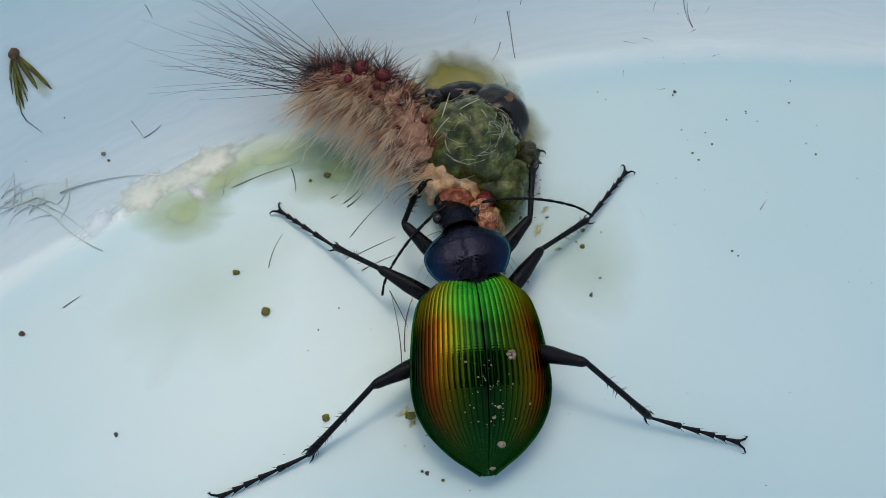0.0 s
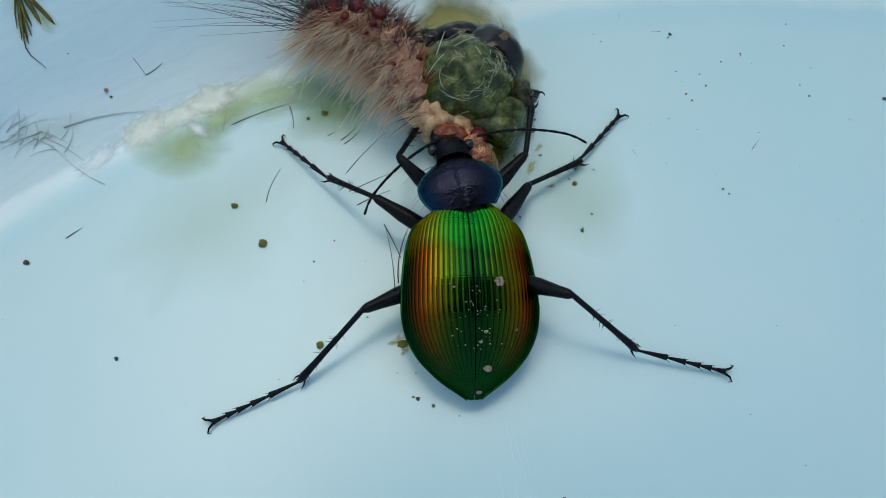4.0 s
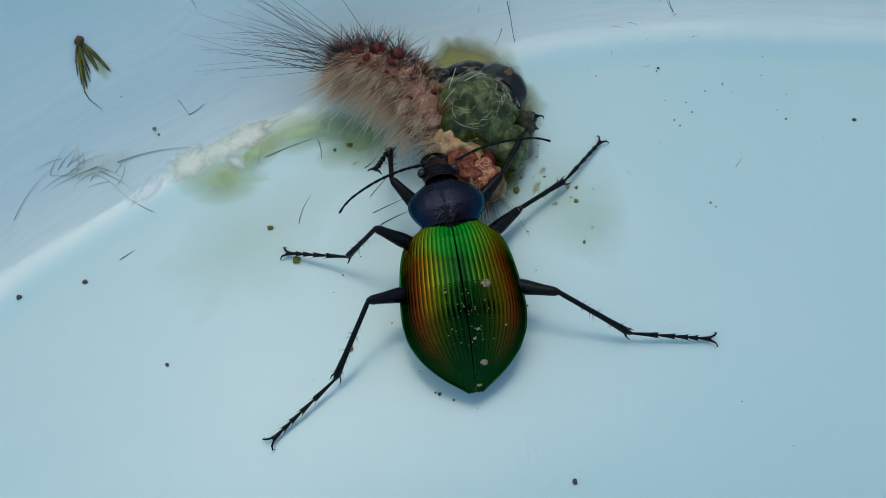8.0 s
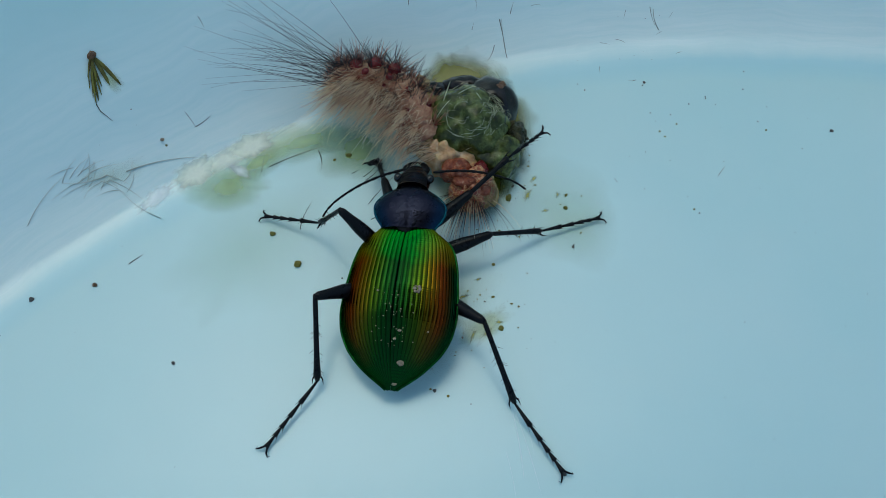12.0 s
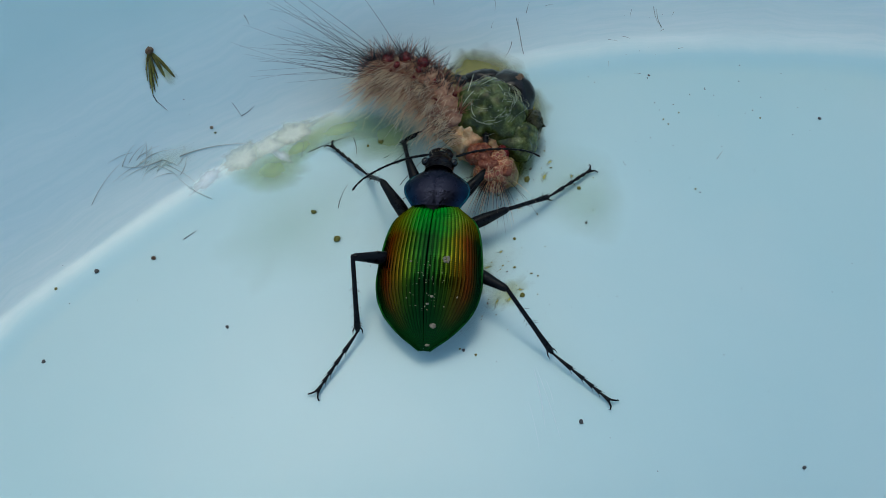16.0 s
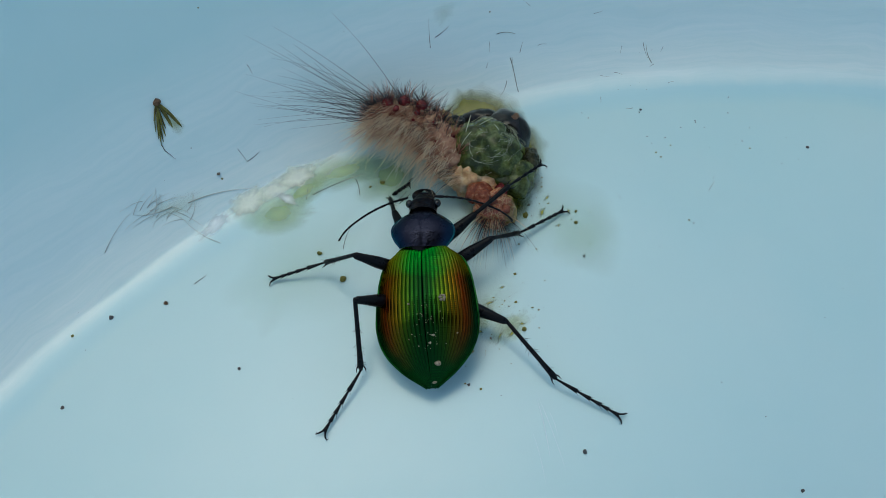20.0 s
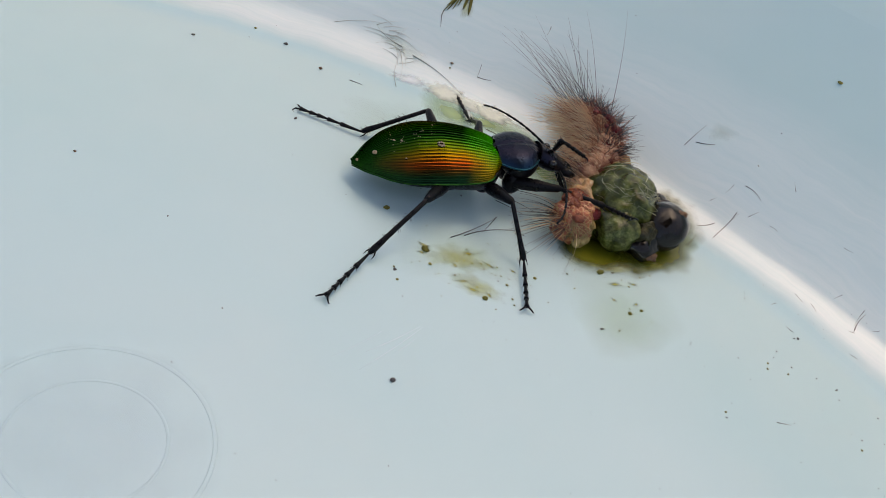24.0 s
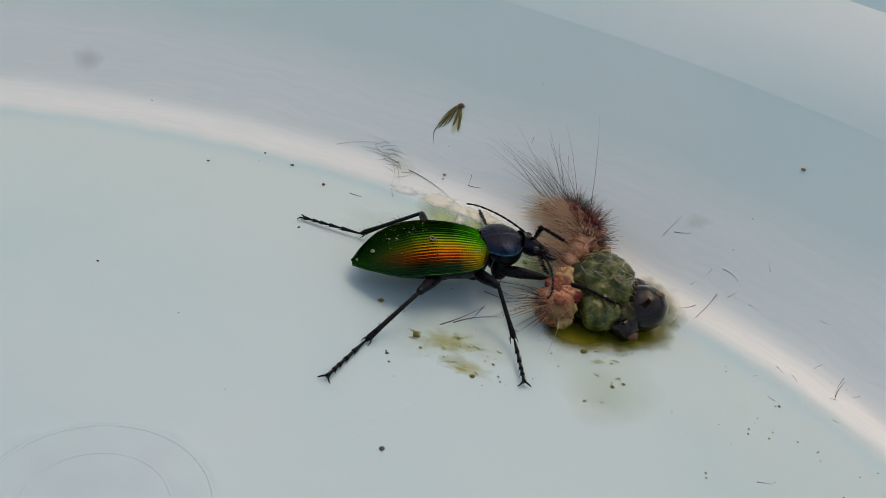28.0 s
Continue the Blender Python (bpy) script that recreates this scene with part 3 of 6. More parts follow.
for i in range(70):
    x, y = (rng.gauss(-1, 4.5), rng.gauss(26, 5)) if i % 3 else (rng.gauss(8, 4), rng.gauss(43, 4))
    s = rng.uniform(0.05, 0.16) * rng.choice((0.7, 1, 1.5))
    v, f = pebble(i + 7, s, s * rng.uniform(0.4, 1), s * 0.35)
    flecks.append(([(a + x, b + y, c + tub_z(x, y) + 0.14) for a, b, c in v], f))
tagged(part("frass_flecks", join(flecks), crumb_mats[1]), "olive flecks of frass in the splashed juice", "frass", kind="stuff")

# ---- loose hairs ----
def loose_hair(x0, y0, x1, y1, r, mat, bend, label="loose dark caterpillar hair lying on the plastic"):
    mx, my = (x0 + x1) / 2 - (y1 - y0) * bend, (y0 + y1) / 2 + (x1 - x0) * bend
    pts = bezier((x0, y0, 0), (mx, my, 0), (x1, y1, 0), 8)
    pts = [(p.x, p.y, tub_z(p.x, p.y) + r * 0.9) for p in pts]
    ob = part("loose_hair", tube(pts, [r * (1 - 0.6 * i / 8) for i in range(9)], 5), mat)
    return tagged(ob, label, "hair", "loose hairs")


HAIRS_A = [
    (-36.5, 55.4, -35.3, 54.0), (-35.3, 54.0, -33.5, 55.5), (-18.7, 51.4, -18.1, 48.4), (-26.3, 48.0, -26.0, 51.2), (-25.3, 48.9, -18.1, 52.1),
    (-12.4, 46.9, -10.8, 48.6), (-20.5, 38.9, -19.2, 43.0), (-42.3, 34.3, -40.7, 35.6), (7.0, 71.6, 7.9, 66.8), (29.2, 73.8, 29.9, 71.4),
    (-34.1, 65.7, -33.5, 64.8), (-7.1, 36.1, -5.1, 31.9), (-11.6, 42.6, -7.2, 48.0), (-14.0, 47.5, -13.2, 48.0), (6.2, 68.3, 5.1, 66.0),
    (-11.2, 40.2, -6.5, 42.6), (-10.2, 38.5, -6.5, 40.4), (-12.0, 46.4, -10.2, 48.3),
]
HAIRS_B = [
    (8.0, 66.5, 7.3, 71.7), (7.4, 61.1, 6.3, 64.5), (30.4, 70.8, 29.7, 73.5), (-6.0, 71.8, -6.0, 75.2), (-5.1, 73.1, -2.9, 74.6), (4.9, 74.3, 8.0, 74.5),
    (8.6, 72.3, 9.1, 73.6), (-5.7, 27.0, -7.0, 35.9), (-5.4, 29.1, -3.9, 36.8), (35.4, 45.9, 36.5, 47.3),
]
rng = random.Random(21)
for i in range(16):
    x, y = rng.gauss(20, 13), rng.gauss(73, 6)
    a = rng.uniform(0, 6.28)
    HAIRS_B.append((x, y, x + rng.uniform(0.6, 1.6) * math.cos(a), y + rng.uniform(0.6, 1.6) * math.sin(a)))
for i, h in enumerate(HAIRS_A):
    loose_hair(*h, 0.065 if i % 3 else 0.05, straw_hair if h[1] > 64 else dark_hair if i % 4 else grey_hair, (0.05, -0.08, 0.12, 0.02)[i % 4])
for i, h in enumerate(HAIRS_B):
    loose_hair(*h, 0.04 if i > 9 else 0.075 if i % 3 else 0.055, grey_hair if i in (4, 7, 8) else straw_hair, (0.04, -0.06, 0.15)[i % 3])
TUFT = [
    (-39.0, 41.0, -46.2, 46.4), (-46.2, 46.4, -51.4, 44.5), (-55.3, 38.9, -50.8, 45.6), (-51.4, 44.5, -49.7, 47.5), (-50.5, 45.2, -48.1, 48.1),
    (-49.5, 45.8, -46.5, 48.1), (-48.2, 46.3, -44.2, 48.1), (-46.2, 46.4, -42.8, 45.2), (-47.0, 45.6, -43.4, 44.0), (-45.6, 45.8, -41.0, 43.2), (-43.9, 47.2, -33.4, 50.2),
]
tuft = thing("hair_tuft", "wet tuft of grey caterpillar hairs stuck to the tub's corner", "hair tuft")
for i, (x0, y0, x1, y1) in enumerate(TUFT):
    pts = bezier((x0, y0, 0), ((x0 + x1) / 2 - (y1 - y0) * 0.12, (y0 + y1) / 2 + (x1 - x0) * 0.12, 0), (x1, y1, 0), 8)
    pts = [(p.x, p.y, tub_z(p.x, p.y) + 0.15) for p in pts]
    part("hair", tube(pts, [(0.09 if i in (1, 10) else 0.05) * (1 - 0.6 * k / 8) for k in range(9)], 5), wet_hair, tuft)


rng = random.Random(8)
for i in range(18):
    x0, y0 = rng.uniform(-50.5, -43.5), rng.uniform(44.6, 46.6)
    a, l1 = radians(rng.choice((rng.uniform(20, 75), rng.uniform(185, 240)))), rng.uniform(1.5, 4.5)
    pts = bezier((x0, y0, 0), (x0 + 0.5 * l1 * math.cos(a) + rng.uniform(-0.5, 0.5), y0 + 0.5 * l1 * math.sin(a), 0), (x0 + l1 * math.cos(a + 0.3), y0 + l1 * math.sin(a + 0.3), 0), 5)
    part("hair", tube([(p.x, p.y, tub_z(p.x, p.y) + 0.12) for p in pts], [0.045, 0.045, 0.04, 0.035, 0.03, 0.02], 4), wet_hair, tuft)


# ---- withered bud scale on the wall ----
def build_bud():
    bud = thing("bud_scale", "withered bud scale with brown cap and olive fibres", "plant scrap")
    x0, y0 = -46.9, 58.6
    part("cap", blob((x0, y0, tub_z(x0, y0) + 0.35), (0.6, 0.75, 0.45), 0.35, 0.7, 3, 16), crumb_mats[0], bud, "brown woody cap")
    rb = random.Random(14)
    strands = [(-47.6, 56.4), (-47.5, 55.2), (-47.2, 54.4), (-46.9, 53.7), (-46.6, 54.2), (-46.9, 55.0), (-46.2, 54.9), (-46.1, 55.8)]
    fan = [(-45.2, 56.2), (-43.9, 56.5)]
    for k, (x1, y1) in enumerate(strands + fan):
        broad = k >= len(strands)
        rise = rb.uniform(0.35, 0.8) * (0.6 if broad else 1.0)
        mid = ((x0 + x1) / 2 + rb.uniform(-0.25, 0.25), (y0 + y1) / 2 + (0.35 if broad else 0.0))
        pts = [(p.x, p.y, tub_z(p.x, p.y) + 0.12 + rise * math.sin(math.pi * min(1, 0.15 + i / 9))) for i, p in enumerate(bezier((x0, y0, 0), (*mid, 0), (x1, y1, 0), 8))]
        wide = 0.24 if broad else rb.uniform(0.07, 0.16)
        radii = [(wide * (0.6 + 0.5 * math.sin(math.pi * i / 8)) * (1 if i < 8 else 0.3), 0.07) for i in range(9)]
        part("fibre", tube(pts, radii, 6), leaf_mat if broad or k % 3 else (crumb_mats[0] if k < 2 else crumb_mats[1]), bud)
    pts = [(x, y, tub_z(x, y) + 0.12) for x, y in ((-46.9, 53.8), (-46.5, 53.2), (-45.9, 52.9), (-45.2, 52.5))]
    part("fibre", tube(pts, [0.07, 0.06, 0.05, 0.03], 5), grey_hair, bud, "thin grey fibre")


build_bud()


# ---- caterpillar: what is left of it ----
larva = thing("caterpillar", "half-eaten hairy caterpillar, torn open in its green juice", "caterpillar")


def worm(path, radii, lump, size, seed, n=36, sides=28):
    """A lumpy sausage along a bent path."""
    pts = []
    segs = len(path) - 1
    for i in range(n + 1):
        t = i / n * segs
        k = min(int(t), segs - 1)
        f = t - k
        p0, p1, p2, p3 = (Vector(path[min(max(k + d, 0), segs)]) for d in (-1, 0, 1, 2))
        pts.append(0.5 * (2 * p1 + (p2 - p0) * f + (2 * p0 - 5 * p1 + 4 * p2 - p3) * f * f + (3 * p1 - 3 * p2 + p3 - p0) * f ** 3))
    rr = [curve(radii, i / n) * (1 + 0.05 * math.sin(i * 1.9)) for i in range(n + 1)]
    v, f, uv = tube(pts, rr, sides)
    out = []
    for i, p in enumerate(v):
        c = pts[i // sides]
        d = Vector(p) - c
        d *= 1 + lump * (noise.noise(Vector(p) / size + Vector((seed * 3.3, 0, 0))) + 0.5 * noise.noise(Vector(p) / size * 2.4))
        q = c + d
        out.append((q.x, q.y, max(q.z, tub_z(q.x, q.y) + 0.05)))
    return (out, f, uv), pts, rr


REAR = [(-17.0, 58.6, 5.0), (-13.6, 58.8, 5.1), (-9.6, 58.0, 5.2), (-6.0, 54.6, 4.9), (-3.6, 49.5, 3.8)]
geo, rear_axis, rear_r = worm(REAR, [(0, 0.6), (0.06, 2.0), (0.2, 3.0), (0.5, 3.2), (0.8, 3.0), (1, 2.4)], 0.16, 1.4, 1)
part("hind_body", geo, skin_mat, larva, "tan and reddish hairy skin of the hind body")
part("torn_flesh", blob((-1.4, 48.8, 2.9), (3.7, 3.0, 2.9), 0.34, 1.5, 2, 44, -45), flesh_mat, larva, "wet tan flesh, torn open")
part("torn_flesh", blob((1.4, 45.8, 2.8), (2.4, 2.0, 1.9), 0.45, 1.0, 13, 34, -30), flesh_mat, larva, "wet tan flesh, torn open")
part("torn_skin", blob((-4.4, 51.4, 4.2), (2.4, 2.2, 2.3), 0.4, 1.2, 14, 34, -30), skin_mat, larva, "reddish skin at the torn edge")
part("gut", blob((1.8, 52.4, 4.2), (5.8, 5.0, 4.3), 0.16, 2.6, 3, 64, -38), gut_mat, larva, "swollen green gut, wet and glossy")
part("gut_lobe", blob((5.4, 48.2, 2.9), (3.6, 3.2, 2.9), 0.18, 2.2, 4, 48, -40), gut_mat, larva, "green lobe of the gut")
part("knob", blob((8.2, 51.0, 3.2), (1.5, 1.7, 2.0), 0.4, 1.0, 41, 28, 20), knob_mat, larva, "olive-brown ragged knob")
pulp = thing("pulp_lump", "black-brown shiny lump of pulp lying in a puddle", "pulp")
part("lump", blob((5.3, 56.2, 3.2), (3.5, 4.2, 3.3), 0.07, 2.6, 5, 44, 20), dark_wet, pulp)
part("lump", blob((6.2, 51.6, 1.8), (2.3, 2.8, 1.9), 0.25, 1.5, 8, 30), dark_wet, pulp)
part("lump", blob((1.8, 59.2, 2.3), (3.6, 2.2, 2.4), 0.16, 2.0, 6, 30, -10), dark_wet, pulp)
part("lump", blob((-2.6, 58.8, 2.4), (2.4, 1.6, 2.0), 0.2, 1.6, 7, 26), dark_wet, pulp)
part("scrap", blob((6.2, 57.0, 6.1), (1.0, 0.7, 0.4), 0.5, 0.8, 15, 20, 30), crumb_mats[0], pulp, "brown torn scrap of skin")
part("scrap", blob((8.4, 51.0, 1.6), (0.9, 0.6, 0.5), 0.6, 0.7, 16, 18, 60), crumb_mats[0], pulp, "brown torn scrap of skin")
part("amber_scrap", blob((-4.6, 58.0, 4.9), (1.6, 1.5, 1.3), 0.45, 0.9, 9, 26), amber_mat, larva, "amber scrap of skin")
part("amber_scrap", blob((-3.2, 54.6, 5.2), (1.2, 2.4, 1.3), 0.45, 0.9, 10, 26), amber_mat, larva, "amber scrap of skin")
part("torn_segment", blob((2.2, 42.4, 3.1), (3.1, 2.5, 2.8), 0.24, 1.3, 11, 48, 20), net_mat, larva, "orange-brown segment with a pale net, torn off")
part("torn_segment", blob((0.0, 44.6, 4.6), (2.0, 1.6, 1.3), 0.25, 1.0, 12, 24, 30), pink_mat, larva, "red-brown wet scrap of skin")
for k, (x, y, z, s) in enumerate(((-13.0, 59.8, 7.9, 0.95), (-10.4, 59.8, 8.2, 0.95), (-7.8, 58.8, 8.2, 0.9), (-6.0, 55.6, 7.7, 0.55), (-4.8, 52.2, 6.6, 0.5), (-15.2, 59.4, 7.0, 0.55), (-8.4, 57.0, 8.7, 0.5), (-11.6, 57.8, 9.0, 0.5))):
    part("wart", blob((x, y - 0.2, z + 0.1), (s, s, s * 0.85), 0.2, 0.7, k + 20, 16), wart_mat, larva, "dark red wart")
rng = random.Random(11)


def on_rear(t, a):
    """A point of the hind body's skin and its outward way; a: angle from straight up, + towards the wall."""
    i = min(int(t * 36), 35)
    d = (rear_axis[i + 1] - rear_axis[i]).normalized()
    side = Vector((-d.y, d.x, 0)).normalized()
    if side.y < 0:
        side = -side
    w = (Vector((0, 0, 1)) * math.cos(a) + side * math.sin(a)).normalized()
    return rear_axis[i] + w * rear_r[i] * 0.96, w, d


for coat, count, mat, words in (("fur", 620, pale_hair, "dense pale tan hairs"), ("under_fur", 560, brown_hair, "reddish brown hairs")):
    fur = []
    for i in range(count):
        t, a = rng.random() ** 0.9, radians(rng.uniform(-115, 10) if coat == "fur" else rng.uniform(-60, 100))
        p, w, d = on_rear(t, a)
        lie = Vector((-0.85 - 0.3 * rng.random() + 0.6 * t, -0.62 - 0.3 * t + 0.4 * rng.uniform(-1, 1), 0.4 * rng.uniform(-1, 1)))
        n1 = rng.uniform(1.4, 3.8) * (1.15 if a < -0.6 else 0.65)
        m = p + (w * 0.9 + lie * 0.6) * n1 * 0.5
        e = p + (w * 0.35 + lie * 1.0) * n1 if a < 0.35 else p + (w * 0.9 + lie * 0.3) * n1
        e.z = max(e.z, tub_z(e.x, e.y) + 0.1)
        fur.append(hair(p, m, e, rng.uniform(0.035, 0.06), 5))
    tagged(part(coat, join(fur), mat, larva, words), kind="stuff")
# a row of small warts along the flank, each with a tuft of pale hairs and a star of spines
tuft_fur, star = [], []
for k, t in enumerate((0.16, 0.32, 0.47, 0.6, 0.72, 0.84, 0.95)):
    for a in (-28, -72, 38):
        p, w, d = on_rear(t, radians(a + rng.uniform(-6, 6)))
        s1 = 0.5 if a > -50 else 0.35
        part("wart", blob(p, (s1, s1, s1 * 0.8), 0.25, 0.5, k + 50, 14), wart_mat if k % 2 else pink_mat, larva, "small red wart")
        for i in range(34 if a < 0 else 0):
            lie = Vector((-0.75 + 0.65 * t + rng.gauss(0, 0.3), -0.75 + rng.gauss(0, 0.25), rng.gauss(0.05, 0.25)))
            n1 = rng.uniform(2.4, 5.0)
            q = p + Vector((rng.gauss(0, 0.2), rng.gauss(0, 0.2), rng.gauss(0, 0.15)))
            e = q + (w * 0.3 + lie) * n1 + Vector((rng.gauss(0, 0.3), 0, -0.08 * n1))
            e.z = max(e.z, tub_z(e.x, e.y) + 0.1)
            tuft_fur.append(hair(q, q + (w * 0.9 + lie * 0.5) * n1 * 0.5, e, rng.uniform(0.035, 0.055), 6))
        for i in range(26 if a > 0 else 13 if a > -50 else 7):
            v = (w * 0.8 + Vector((rng.gauss(0, 0.6), rng.gauss(0, 0.6), rng.gauss(0.2, 0.4)))).normalized()
            l1 = rng.uniform(1.4, 3.4)
            star.append(hair(p, p + v * l1 * 0.5, p + v * l1, 0.055, 3))
tagged(part("tuft_fur", join(tuft_fur), pale_hair, larva, "tufts of long pale tan hairs"), kind="stuff")
tagged(part("spine_coat", join(star), brown_hair, larva, "stars of red-brown spines on the warts"), kind="stuff")
crown = []
for x, y, z in ((-13.0, 59.8, 8.2), (-10.4, 59.8, 8.5), (-7.8, 58.8, 8.5), (-15.2, 59.4, 7.2)):
    for i in range(24):
        v = Vector((rng.gauss(-0.1, 0.55), rng.gauss(0.45, 0.5), rng.uniform(0.2, 1.0))).normalized()
        l1 = rng.uniform(2.2, 4.6)
        q = Vector((x, y, z - 0.3))
        crown.append(hair(q, q + v * l1 * 0.5, q + v * l1 + Vector((0, 0, -0.1)), 0.06, 3))
tagged(part("spine_crown", join(crown), dark_hair, larva, "long stiff black spines round the red warts"), kind="stuff")
over = []
for i in range(150):
    f = rng.random()
    p = Vector((-4.8 + 2.6 * f + rng.uniform(-0.8, 0.8), 52.5 - 5.0 * f + rng.uniform(-0.5, 0.5), 6.2 - 1.6 * f))
    v = Vector((-1.0 + rng.uniform(-0.3, 0.5), -0.6 + rng.uniform(-0.5, 0.5), rng.uniform(-0.15, 0.55)))
    l1 = rng.uniform(1.5, 4.5)
    e = p + v * l1 + Vector((0, 0, -0.12 * l1))
    e.z = max(e.z, 0.2)
    over.append(hair(p - Vector((0, 0, 0.5)), p + v * l1 * 0.5 + Vector((0, 0, 0.3)), e, rng.uniform(0.04, 0.06), 5))
tagged(part("fur", join(over[:110]), pale_hair, larva, "pale tan hairs round the torn edge"), kind="stuff")
tagged(part("fur", join(over[110:]), dark_hair, larva, "dark hairs round the torn edge"), kind="stuff")
spines = []
for i in range(190):
    t, a = rng.uniform(0.03, 0.85), radians(rng.uniform(-10, 100))
    p, w, d = on_rear(t, a)
    v = (w + Vector((rng.gauss(0, 0.4), rng.gauss(0.1, 0.35), rng.gauss(0.25, 0.3)))).normalized()
    l1 = rng.uniform(1.2, 3.2)
    spines.append(hair(p, p + v * l1 * 0.5, p + v * l1 + Vector((0, 0, -0.15)), 0.06, 3))
for i in range(150):
    t, a = rng.uniform(0.5, 0.8), radians(rng.uniform(-50, 120))
    p, w, d = on_rear(t, a)
    v = (w + d * rng.uniform(0.0, 0.9) + Vector((rng.gauss(0, 0.3), rng.gauss(0, 0.3), rng.gauss(0.1, 0.25)))).normalized()
    l1 = rng.uniform(1.5, 4.0)
    spines.append(hair(p, p + v * l1 * 0.5, p + v * l1, 0.06, 3))
tagged(part("bristle_coat", join(spines), dark_hair, larva, "short stiff dark bristles"), kind="stuff")
for i in range(46):
    p, w, d = on_rear(rng.uniform(0.0, 0.28), radians(rng.uniform(-60, 70)))
    yaw = radians(rng.uniform(150, 200))
    v = Vector((math.cos(yaw), math.sin(yaw), rng.uniform(0.02, 0.45)))
    l1 = rng.uniform(8, 20)
    m = p + v * l1 * 0.5 + w * l1 * 0.06
    e = p + v * l1 + Vector((0, rng.uniform(-1, 2.5), -l1 * 0.10))
    e.z = max(e.z, tub_z(e.x, e.y) + 0.4)
    part("long_hair", hair(p, m, e, 0.05, 8, 4), grey_hair if i % 3 else dark_hair, larva)
for i, (dx, dy, dz) in enumerate(((-18, 14, 6), (-16, 9, 8), (-9, 6, 13))):
    p, w, d = on_rear(0.15 + 0.12 * i, radians(40))
    part("long_hair", hair(p, p + Vector((dx * 0.45, dy * 0.45, dz * 0.7)), p + Vector((dx, dy, dz)), 0.05, 8, 4), grey_hair, larva)
threads = []
for i in range(120):
    knot = i % 3
    a0 = rng.uniform(0, 6.28) if knot == 0 else rng.gauss(0.35, 0.45)
    e0 = rng.uniform(0.2, 1.4) if knot == 0 else rng.gauss(0.95, 0.22)
    a1, e1, w = rng.uniform(0.15, 1.1) * rng.choice((-1, 1)), rng.uniform(-0.4, 0.4), rng.uniform(0.0, 0.03)
    if knot:
        a1, e1 = a1 * 0.5, e1 * 0.6
    pts = []
    for k in range(9):
        a, e = a0 + a1 * k / 8 + w * math.sin(k * 1.7 + i), e0 + e1 * k / 8 + w * math.cos(k * 2.1 + i)
        q = Vector((5.8 * math.cos(a) * math.cos(e), 5.0 * math.sin(a) * math.cos(e), 4.3 * math.sin(e)))
        q *= 1 + 0.16 * noise.noise(q / 2.6) + 0.045
        ct, st = math.cos(radians(-38)), math.sin(radians(-38))
        pts.append((1.8 + q.x * ct - q.y * st, 52.4 + q.x * st + q.y * ct, 4.2 + q.z))
    r = rng.choice((0.008, 0.011, 0.014, 0.02))
    threads.append(tube(pts, [r] * 8 + [0.008], 4))
for a, b, c in (((-3.0, 50.0, 6.0), (-1.6, 53.0, 9.0), (2.6, 55.4, 8.2)), ((-1.6, 52.6, 7.6), (-0.8, 54.6, 8.8), (-0.4, 56.6, 7.8)), ((3.0, 54.0, 8.6), (4.2, 52.4, 8.4), (4.4, 50.2, 6.6))):
    threads.append(tube(bezier(a, b, c, 8), [0.06 - 0.004 * i for i in range(9)], 5))
tagged(part("thread_web", join(threads), thread_mat, larva, "pale wet threads over the gut"), kind="stuff")
# pale scribbled lines round the warts
lines = []
for x, y, z in ((-13.0, 59.8, 7.5), (-10.4, 59.8, 7.8), (-7.8, 58.8, 7.8), (-6.0, 56.5, 7.8), (-4.6, 54.6, 7.0), (-3.8, 52.2, 6.2)):
    for i in range(22):
        a, e = rng.uniform(3.3, 6.1), rng.uniform(-0.5, 0.5)
        pts = []
        for k in range(5):
            a, e = a + rng.uniform(-0.5, 0.5), e + rng.uniform(-0.35, 0.35)
            pts.append((x + 1.25 * math.cos(a) * math.cos(e), y - 0.4 + 1.25 * math.sin(a) * math.cos(e), z + 1.0 * math.sin(e)))
        lines.append(tube(pts, 0.04, 4))
tagged(part("pale_scribble", join(lines), pale_hair, larva, "pale scribbled lines round the warts"), kind="stuff")
tufts = []
for i in range(100):
    a, e = rng.gauss(4.4, 0.5), rng.uniform(-0.3, 0.45)
    w = Vector((math.cos(a) * math.cos(e), math.sin(a) * math.cos(e), math.sin(e)))
    p = Vector((2.2, 42.4, 3.1)) + Vector((w.x * 2.9, w.y * 2.3, w.z * 2.6))
    l1 = rng.uniform(1.2, 5.5)
    q = p + w * l1 + Vector((0, -0.8, -0.35)) * l1 * 0.4
    q.z = max(q.z, 0.1)
    tufts.append(hair(p, p + w * l1 * 0.6, q, 0.045, 4))
tagged(part("bristle_coat", join(tufts[:60]), dark_hair, larva, "thin dark bristles on a torn segment"), kind="stuff")
tagged(part("bristle_coat", join(tufts[60:]), pale_hair, larva, "thin tan bristles on a torn segment"), kind="stuff")
# wet red folds and an amber lobe at the torn end
for k, (x, y, z, sx, sy, sz) in enumerate(((1.2, 42.2, 5.6, 1.5, 0.9, 0.7), (2.6, 43.6, 5.5, 1.2, 0.8, 0.7), (0.4, 43.4, 5.8, 1.0, 1.2, 0.6), (3.4, 44.8, 4.6, 1.1, 0.9, 0.8), (4.2, 43.8, 3.6, 0.8, 0.7, 0.8), (3.6, 41.2, 5.0, 0.9, 0.7, 0.5))):
    part("red_fold", blob((x, y, z), (sx, sy, sz), 0.35, 0.7, k + 70, 22, 40 * k), (pink_mat, net_mat, pink_mat, wart_mat, amber_mat, pink_mat)[k], larva, "wet red fold of torn skin")
